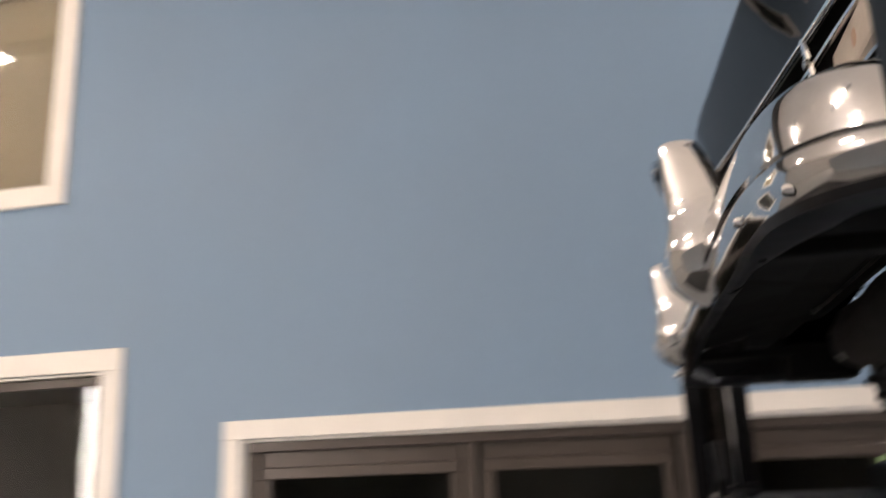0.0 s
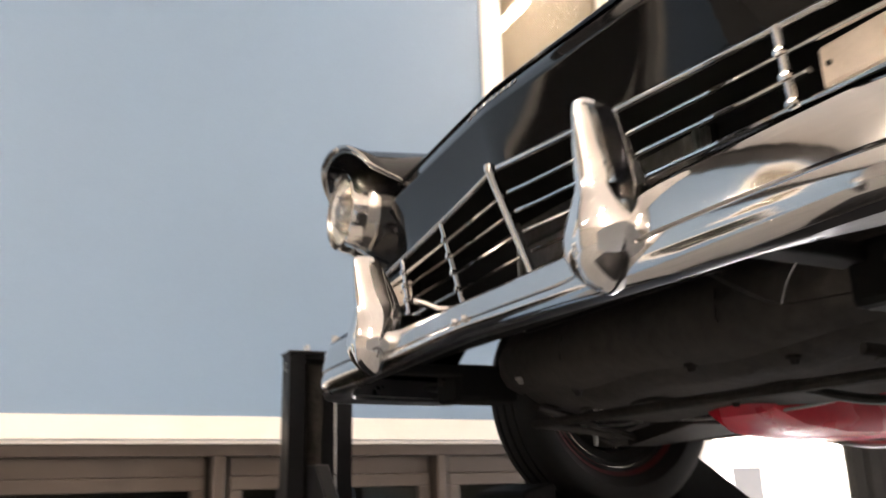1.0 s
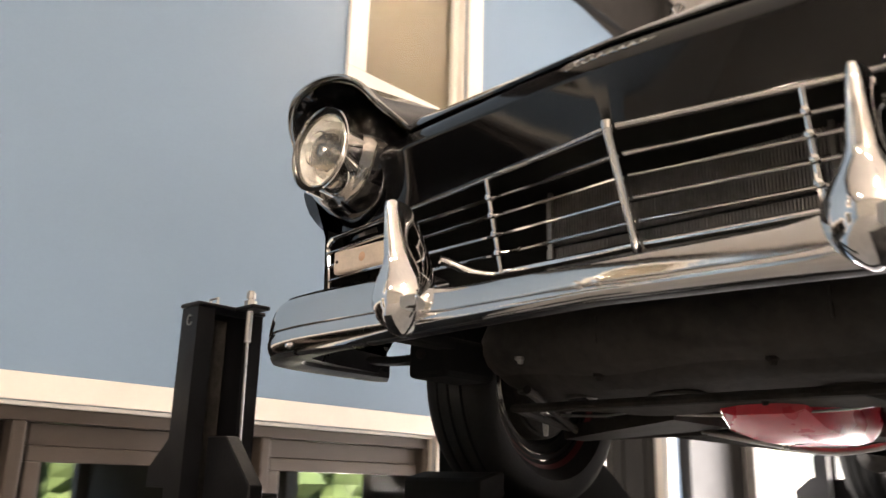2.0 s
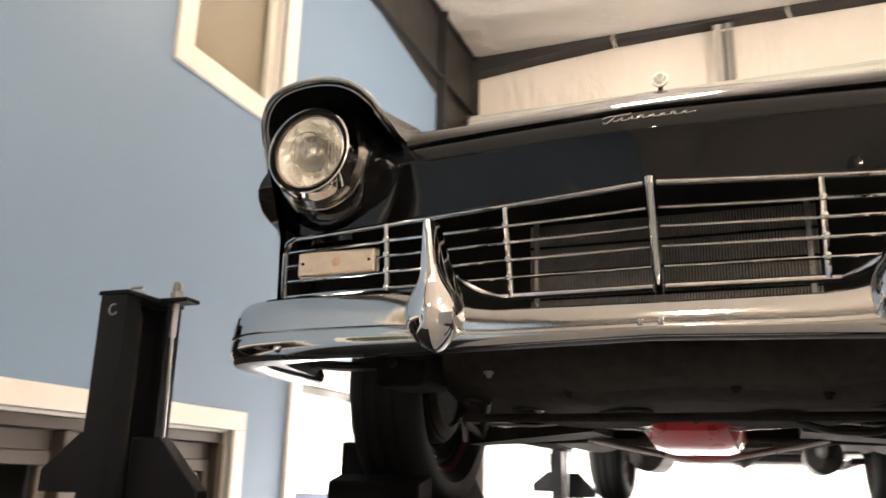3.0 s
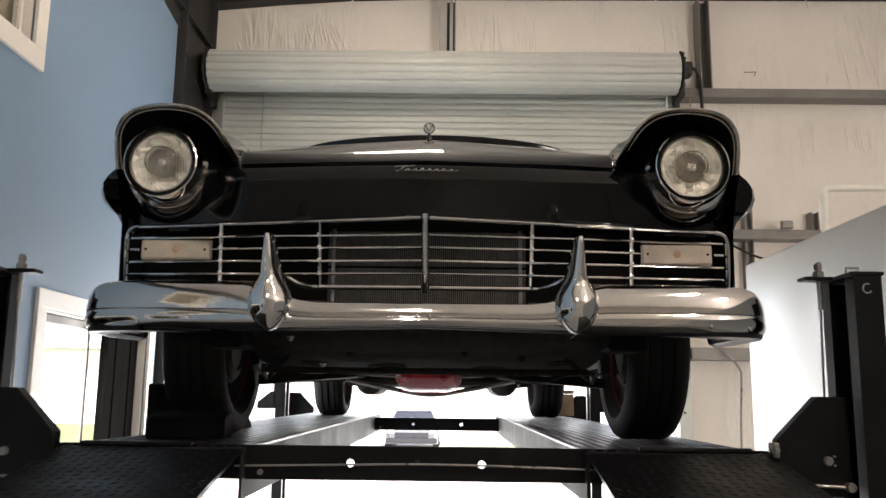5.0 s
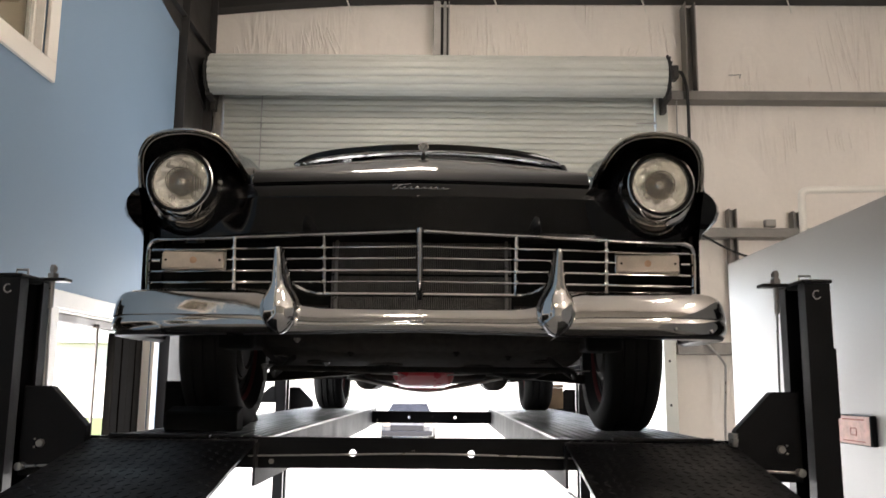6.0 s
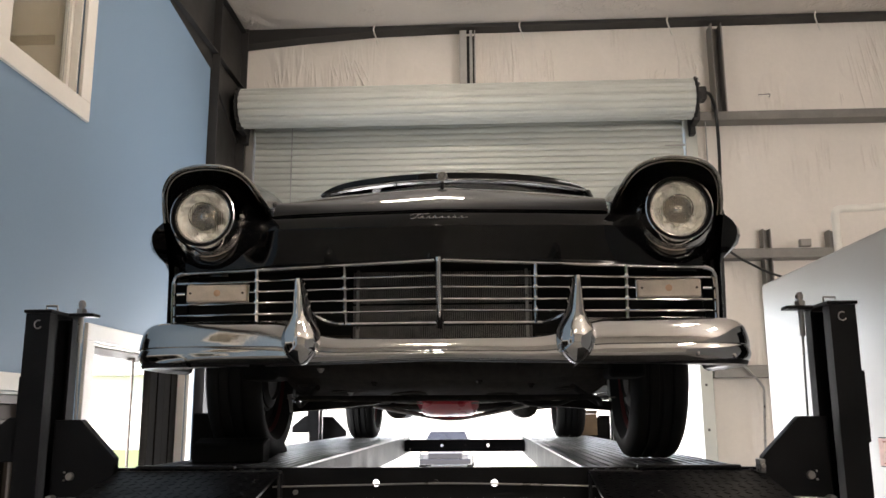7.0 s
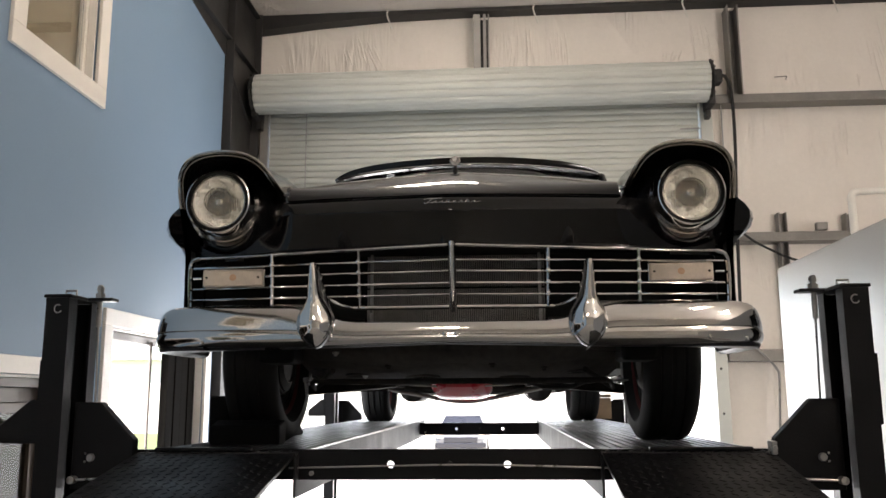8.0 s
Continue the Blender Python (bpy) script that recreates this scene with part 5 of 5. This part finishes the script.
for s in (-1, 1):
    horn = part("frame_horn", box(s * 0.545, s * 0.665, 0.27, 0.44, 1.978, 2.066, 0.012), BLACK_RECESS, car, "black end of the frame rail")
    part("horn_bolt", lathe([(0, -0.012), (0.011, -0.011), (0.012, 0)], (s * 0.62, 0.27, 2.03), "y", 6), FRAME_STEEL, horn)
    part("bumper_brace", tube(smooth_line([(s * 0.60, 0.34, 2.035), (s * 0.76, 0.345, 2.035), (s * 0.86, 0.36, 2.045), (s * 0.90, 0.38, 2.05)], 5), 0.034, 8, flat=0.35), BLACK_RECESS, horn, "flat steel bumper brace")
    part("inner_fender", grid(10, 8, lambda u, v: (s * (0.52 + 0.36 * u), 0.34 + 0.16 * v, 2.20 + 0.06 * v + 0.05 * math.sin(math.pi * u))), BLACK_RECESS, car, "", True)
part("floor_pan", box(-0.86, 0.86, 1.45, 5.0, 1.99, 2.02, 0.008), UNDERCOAT, car)
part("inner_shield", box(-0.50, 0.50, 0.45, 1.45, 2.15, 2.17, 0.005), UNDERCOAT, car)
for s in (-1, 1):
    rail = smooth_line([(s * 0.50, 0.43, 2.06), (s * 0.47, 0.60, 2.0), (s * 0.46, 0.9, 2.0), (s * 0.50, 1.5, 2.0), (s * 0.70, 2.1, 2.0), (s * 0.70, 3.2, 2.0), (s * 0.60, 3.6, 2.06), (s * 0.58, 4.3, 2.06), (s * 0.58, 5.0, 2.0)], 5)
    part("frame_rail", tube(rail, 0.055, 4), UNDERCOAT, car, "black box-section frame rail")
    part("wheel_well", grid(12, 6, lambda u, v: (s * (0.50 + 0.41 * v), 0.87 + 0.41 * math.cos(2.45 * u), 2.03 + 0.41 * math.sin(2.45 * u))), UNDERCOAT, car, "", True)
    part("lower_arm", loft([[(s * 0.25, 0.72, 1.905), (s * 0.25, 0.72, 1.935), (s * 0.25, 1.02, 1.935), (s * 0.25, 1.02, 1.905)], [(s * 0.63, 0.83, 1.875), (s * 0.63, 0.83, 1.91), (s * 0.63, 0.93, 1.91), (s * 0.63, 0.93, 1.875)]]), FRAME_STEEL, car, "suspension arm")
    part("upper_arm", tube([(s * 0.42, 0.87, 2.13), (s * 0.62, 0.87, 2.15)], 0.03, 8), FRAME_STEEL, car)
    part("spring", tube([(s * 0.47 + 0.055 * math.cos(a * 0.5), 0.87 + 0.055 * math.sin(a * 0.5), 1.93 + 0.0026 * a) for a in range(0, 80)], 0.0085, 6), FRAME_STEEL, car, "coil spring")
    part("tie_rod", tube([(s * 0.12, 1.06, 1.905), (s * 0.62, 1.04, 1.895)], 0.010, 8), FRAME_STEEL, car)
    part("strut_rod", tube([(s * 0.60, 0.86, 1.89), (s * 0.44, 0.42, 1.955)], 0.010, 8), FRAME_STEEL, car)
    part("brake_hose", tube(smooth_line([(s * 0.47, 0.95, 2.0), (s * 0.52, 1.0, 1.96), (s * 0.60, 0.98, 1.99), (s * 0.63, 0.92, 2.03)], 5), 0.006, 6), CABLE, car)
    part("exhaust_pipe", tube(smooth_line([(s * 0.33, 1.5, 1.975), (s * 0.34, 1.8, 1.955), (s * 0.35, 2.1, 1.945), (s * 0.37, 2.6, 1.93)], 6), 0.026, 10), FRAME_STEEL, car)
    part("muffler", lathe([(0.02, 2.55), (0.08, 2.6), (0.08, 3.1), (0.02, 3.15)], (s * 0.38, 0, 1.92), "y", 18), UNDERCOAT, car, "", True)
    part("leaf_spring", box(s * 0.52, s * 0.58, 3.2, 4.6, 1.90, 1.93, 0.008), FRAME_STEEL, car)
part("front_crossmember", tube(smooth_line([(-0.50, 1.12, 1.97), (-0.28, 1.12, 1.915), (0, 1.12, 1.905), (0.28, 1.12, 1.915), (0.50, 1.12, 1.97)], 5), 0.055, 8, flat=0.6), UNDERCOAT, car, "curved front crossmember")
part("stabilizer_bar", tube(smooth_line([(-0.58, 0.78, 1.90), (-0.52, 0.50, 1.92), (-0.40, 0.45, 1.918), (0.40, 0.45, 1.918), (0.52, 0.50, 1.92), (0.58, 0.78, 1.90)], 6), 0.010, 8), FRAME_STEEL, car)
part("centre_link", tube(smooth_line([(-0.32, 1.0, 1.90), (-0.16, 1.02, 1.868), (0.0, 1.02, 1.845), (0.16, 1.02, 1.868), (0.32, 1.0, 1.90)], 6), 0.0085, 8), ZINC, car, "bowed steering link")
pan_rows = [[(sx * w + 0.0, y, z) for sx, z in ((-1, 1.96), (-1, zb + 0.035), (-0.85, zb + 0.008), (-0.6, zb), (0.6, zb), (0.85, zb + 0.008), (1, zb + 0.035), (1, 1.96))] for y, w, zb in ((0.60, 0.05, 1.94), (0.615, 0.10, 1.90), (0.68, 0.115, 1.868), (0.80, 0.115, 1.855), (0.96, 0.115, 1.855), (1.04, 0.105, 1.875), (1.07, 0.08, 1.93))]
part("oil_pan", loft(pan_rows), RED_PAINT, car, "red painted engine oil pan", True)
part("engine_block", box(-0.24, 0.24, 0.60, 1.40, 1.965, 2.14, 0.02), UNDERCOAT, car, "greasy engine block")
part("bell_housing", lathe([(0.20, 1.40), (0.20, 1.46), (0.13, 1.68), (0.10, 2.1), (0.05, 2.2)], (0, 0, 2.05), "y", 24), FRAME_STEEL, car, "", True)
part("drive_shaft", tube([(0, 2.2, 2.02), (0, 3.7, 1.99)], 0.04, 12), FRAME_STEEL, car, "", True)
part("rear_axle", tube([(-0.62, 3.87, 2.02), (-0.14, 3.87, 2.02), (0, 3.87, 2.02), (0.14, 3.87, 2.02), (0.62, 3.87, 2.02)], [0.045, 0.05, 0.14, 0.05, 0.045], 14), UNDERCOAT, car, "", True)
part("fuel_tank", box(-0.45, 0.45, 4.25, 5.0, 1.93, 2.06, 0.04), UNDERCOAT, car)


def wheel(x, y, side):
    """A tyre with grooves on a red steel rim; side tells where outside is."""
    c = (x, y, RUN + 0.336)
    R, W = 0.338, 0.104
    prof = [(0.19, -W * 0.40), (0.22, -W * 0.48), (0.24, -W * 0.66), (0.265, -W * 0.94), (0.30, -W * 0.99), (0.325, -W * 0.86), (R, -W * 0.66), (R, -W * 0.45), (R - 0.007, -W * 0.43), (R - 0.007, -W * 0.37), (R, -W * 0.35), (R, -W * 0.08), (R - 0.007, -W * 0.06), (R - 0.007, W * 0.06), (R, W * 0.08),
            (R, W * 0.35), (R - 0.007, W * 0.37), (R - 0.007, W * 0.43), (R, W * 0.45), (R, W * 0.66), (0.325, W * 0.86), (0.30, W * 0.99), (0.265, W * 0.94), (0.24, W * 0.66), (0.22, W * 0.48), (0.19, W * 0.40)]
    w = part("wheel", lathe(prof, c, "x", 56), RUBBER, car, "black tyre on a red steel rim", True)
    part("rim", lathe([(0.195, -W * 0.44), (0.185, -W * 0.40), (0.165, -W * 0.3), (0.16, 0.0), (0.165, W * 0.3), (0.185, W * 0.40), (0.195, W * 0.44)], c, "x", 40), BLACK_RECESS, w, "", True)
    part("rim_stripe", lathe([(0.223, -side * (W * 0.505 + 0.0015)), (0.229, -side * (W * 0.56 + 0.003)), (0.235, -side * (W * 0.62 + 0.002))], c, "x", 56), RIM_RED, w, "red painted rim stripe", True)
    for r, o in ((0.212, 0.50), (0.196, 0.47), (0.172, 0.36)):
        part("rim_ring", lathe([(r - 0.0025, -side * W * o), (r, -side * (W * o + 0.003)), (r + 0.0025, -side * W * o)], c, "x", 48), CHROME_WORN, w, "thin worn bright ring", True)
    part("disc", lathe([(0.16, side * 0.01), (0.12, side * 0.03), (0.09, side * 0.02), (0.0, side * 0.02)], c, "x", 32), BLACK_RECESS, w, "", True)
    part("hubcap", lathe([(0.12, side * 0.05), (0.10, side * 0.085), (0.05, side * 0.10), (0.0, side * 0.105)], c, "x", 32), CHROME, w, "", True)
    part("brake_drum", lathe([(0.155, 0.0), (0.155, -side * 0.05), (0.15, -side * 0.058), (0.142, -side * 0.058), (0.14, -side * 0.066), (0.11, -side * 0.078), (0.10, -side * 0.07), (0.0, -side * 0.072)], c, "x", 28), FRAME_STEEL, w, "", True)
    part("trim_ring", lathe([(0.178, side * W * 0.42), (0.186, side * W * 0.46), (0.194, side * W * 0.47)], c, "x", 40), CHROME, w, "", True)


for s in (-1, 1):
    wheel(-0.783 if s < 0 else 0.768, 0.87, s)
    wheel(s * 0.755, 3.87, s)


def wheel_chock(x0, x1, y0, y1, h, top):
    """A wedge of rubber with a flat top, its high end at y1."""
    c = thing("wheel_chock", ((x0 + x1) / 2, (y0 + y1) / 2, RUN), "black rubber wheel chock on the runway", "wheel chock", "wheel chocks")
    z = RUN + 0.001
    part("wedge", prism([(y0, z), (y0, z + 0.02 + top * h), (y1 - 0.3 * (y1 - y0), z + h), (y1, z + h), (y1, z)], x1 - x0, "x", x0, 0.006), BLACK_RECESS, c)
    return c


wheel_chock(-0.97, -0.895, 0.70, 0.90, 0.172, 0.9)
wheel_chock(-0.90, -0.645, 0.50, 0.60, 0.085, 0.55)
rear_chock = thing("wheel_chock", (-0.84, 1.26, RUN), "black rubber wheel chock behind the front wheel", "wheel chock", "wheel chocks")
part("wedge", prism([(1.10, RUN + 0.001), (1.135, RUN + 0.15), (1.20, RUN + 0.155), (1.42, RUN + 0.015), (1.42, RUN + 0.001)], 0.14, "x", -0.91, 0.005), BLACK_RECESS, rear_chock)


# ---- small things on the walls ----
pipe = single("conduit_pipe", tube(smooth_line([(2.79, 3.757, 0.0), (2.788, 3.757, 1.6), (2.786, 3.757, 2.9), (2.786, 3.757, 3.18), (2.786, 3.757, 3.26), (2.786, 3.757, 3.315), (2.80, 3.757, 3.350), (2.835, 3.757, 3.364), (2.89, 3.757, 3.366), (3.0, 3.757, 3.370), (3.5, 3.757, 3.385), (4.4, 3.757, 3.41)], 5), 0.028, 12), PVC, "white plastic pipe with an elbow above the partition", "pipe", smooth=True)
sign = thing("wall_box", (2.352, 2.225, 1.565), "small black box with a faded pink label on the white partition", "box")
part("body", box(2.335, 2.369, 2.045, 2.415, 1.565, 1.728, 0.006), LIFT_BLACK, sign)
part("label_plate", box(2.3312, 2.3346, 2.053, 2.409, 1.572, 1.722, 0.001), LABEL_PINK, sign, "faded pink label")
for y0, y1, z0, z1 in ((2.195, 2.265, 1.655, 1.660), (2.195, 2.265, 1.618, 1.623), (2.195, 2.200, 1.624, 1.654), (2.260, 2.265, 1.624, 1.654), (2.105, 2.355, 1.70, 1.708), (2.105, 2.355, 1.585, 1.591)):
    part("label_bar", box(2.3292, 2.3311, y0, y1, z0, z1), LABEL_INK, sign)
single("power_cable", tube(smooth_line([(2.365, 5.45, 4.97), (2.42, 5.5, 4.975), (2.475, 5.58, 4.92), (2.505, 5.62, 4.8), (2.506, 5.62, 4.35), (2.47, 5.62, 3.5), (2.44, 5.6, 2.6)], 6), 0.017, 8), CABLE, "black power cable hanging from the shutter motor", "cable", smooth=True)
single("slack_cable", tube(smooth_line([(2.50, 5.55, 3.41), (2.65, 5.55, 3.30), (2.945, 5.5, 3.14), (3.3, 5.45, 3.06)], 6), 0.012, 8), CABLE, "slack black cable along the wall", "cable", smooth=True)
single("wall_conduit", tube(smooth_line([(2.42, 5.60, 2.46), (2.60, 5.60, 2.29), (2.74, 5.6, 2.12), (2.755, 5.6, 2.0), (2.73, 5.6, 1.5), (2.73, 5.6, 0.6)], 6), 0.011, 8), ZINC, "thin grey conduit on the rear wall", "conduit", smooth=True)


jbox = thing("junction_box", (3.265, 5.63, 3.43), "small grey junction box on the wall girt", "junction box")
part("body", box(3.212, 3.32, 5.60, 5.655, 3.441, 3.515, 0.006), GIRT, jbox)
part("cover_plate", box(3.22, 3.312, 5.594, 5.5995, 3.449, 3.507, 0.002), FRONT_PANEL, jbox)
single("wall_hook", tube([(2.98, 5.75, 5.055), (3.10, 5.75, 5.06), (3.12, 5.845, 5.06)], 0.005, 6), GIRT, "short dark hook on the insulated wall", "hook")


def tube_light(x, y, z, along, half=1.2):
    t = thing("ceiling_light", (x, y, z), "long white fluorescent ceiling light out of view, switched on", "light", "ceiling lights")
    dx, dy = (half, 0.09) if along == "x" else (0.09, half)
    part("housing", box(x - dx, x + dx, y - dy, y + dy, z, z + 0.06, 0.01), WHITE_PANEL, t)
    part("tube_lamp", box(x - dx * 0.97, x + dx * 0.97, y - dy * 0.45, y + dy * 0.45, z - 0.03, z - 0.002, 0.008), LIGHT_GLOW if half < 1 else DIM_GLOW, t)
    return t


LIGHT_GLOW = glow("fluorescent_glow", (1.0, 0.91, 0.80), 46.0)
# a weaker copy of the tube glow, only to balance the light
DIM_GLOW = glow("dimmed_fluorescent_glow", (1.0, 0.91, 0.80), 27.5)
# first tube shows in the hood; the other three are unseen, added for light
for x, y, half in ((-0.35, 2.9, 0.43), (2.7, -3.2, 1.2), (-0.4, -6.2, 1.2), (5.2, -4.5, 1.2)):
    tube_light(x, y, ceiling_z(x) - (0.065 if half < 1 else 0.075), "x" if half < 1 else "y", half)


def sedan(x, y, paint, label):
    c = thing("parked_sedan", (x, y, 0), label, "car")
    body = []
    for k, (yy, w, h) in enumerate(((0, 0.75, 0.62), (0.15, 0.86, 0.80), (1.2, 0.90, 0.92), (3.2, 0.90, 0.95), (4.3, 0.86, 0.90), (4.5, 0.78, 0.65))):
        body.append([(x - w, y + yy, 0.25), (x - w, y + yy, h * 0.75), (x - w * 0.9, y + yy, h), (x + w * 0.9, y + yy, h), (x + w, y + yy, h * 0.75), (x + w, y + yy, 0.25)])
    part("body", loft(body), paint, c, "", True)
    cab = [[(x - 0.80, y + a, 0.90), (x - 0.62, y + b, 1.27), (x + 0.62, y + b, 1.27), (x + 0.80, y + a, 0.90)] for a, b in ((1.15, 1.8), (3.7, 3.2))]
    part("cabin", loft(cab), SEDAN_DARK, c, "dark glass cabin")
    part("roof", box(x - 0.62, x + 0.62, y + 1.82, y + 3.18, 1.272, 1.30, 0.012), paint, c)
    part("bumper", box(x - 0.84, x + 0.84, y - 0.06, y + 0.03, 0.28, 0.44, 0.03), SEDAN_DARK, c)
    part("hood_gap", box(x - 0.72, x + 0.72, y + 1.05, y + 1.12, 0.905, 0.945, 0.008), SEDAN_DARK, c)
    part("grille", box(x - 0.55, x + 0.55, y - 0.03, y + 0.02, 0.45, 0.62, 0.01), SEDAN_DARK, c)
    for s in (-1, 1):
        part("headlight", box(x + s * 0.58, x + s * 0.80, y - 0.02, y + 0.06, 0.58, 0.72, 0.02), LENS_CREAM, c)
        for yy in (0.8, 3.6):
            part("wheel", lathe([(0.0, -0.1), (0.31, -0.1), (0.31, 0.1), (0.0, 0.1)], (x + s * 0.80, y + yy, 0.31), "x", 24), RUBBER, c)
    return c


PALE_WALL = surface("pale_house_paint", (0.72, 0.70, 0.66), 0.7, 0, 0.06, 0.8, 30, 0.05)
SEDAN_PAINT = surface("pale_car_paint", (0.16, 0.16, 0.165), 0.3, 0.2, 0.05, 3, coat=0.5)
SEDAN_DARK = surface("dark_car_glass", (0.03, 0.03, 0.035), 0.1, 0, 0.1, 3)
DARK_SEDAN = surface("dark_car_paint", (0.02, 0.028, 0.035), 0.25, 0.2, 0.05, 3, coat=0.5)
sedan(-1.16, 26.0, SEDAN_PAINT, "pale parked sedan in the sunny yard")
sedan(-15.4, 23.0, DARK_SEDAN, "dark parked sedan seen through the office glass")
house = thing("yard_building", (10, 36, 0), "pale low building across the yard", "building")
part("wall", box(-9, 30, 36, 42, 0, 4.2, 0.05), PALE_WALL, house)
part("roof", box(-9.6, 30.6, 35.4, 42.6, 4.2, 4.6, 0.05), PALE_WALL, house)
long_house = thing("yard_building", (-38, 46, 0), "long pale building behind the lawn", "building")
part("wall", box(-66, -10, 46, 52, 0, 4.2, 0.05), PALE_WALL, long_house)
part("roof", box(-66.6, -9.7, 45.4, 52.6, 4.2, 4.6, 0.05), PALE_WALL, long_house)
west = thing("neighbour_building", (-30, 14, 0), "pale low building beyond the lawn", "building")
part("wall", box(-36, -28, -14, 44, 0, 4.6, 0.05), PALE_WALL, west)
part("roof", box(-36.5, -27.5, -14.5, 44.5, 4.6, 4.9, 0.05), PALE_WALL, west)
for k in range(5):
    part("window", box(-28.03, -27.99, -8 + 9.0 * k, -6 + 9.0 * k, 1.0, 2.4), SEDAN_DARK, west)

carton = thing("cardboard_box", (0.96, 4.42, RUN), "small brown cardboard box on the runway", "box")
part("body", box(0.89, 1.03, 4.34, 4.50, RUN + 0.001, RUN + 0.165, 0.003), CARDBOARD, carton)
part("flap", loft([[(0.89, 4.34, RUN + 0.167), (1.03, 4.34, RUN + 0.167), (1.03, 4.338, RUN + 0.17), (0.89, 4.338, RUN + 0.17)], [(0.892, 4.30, RUN + 0.19), (1.028, 4.30, RUN + 0.19), (1.028, 4.298, RUN + 0.193), (0.892, 4.298, RUN + 0.193)]]), CARDBOARD, carton)
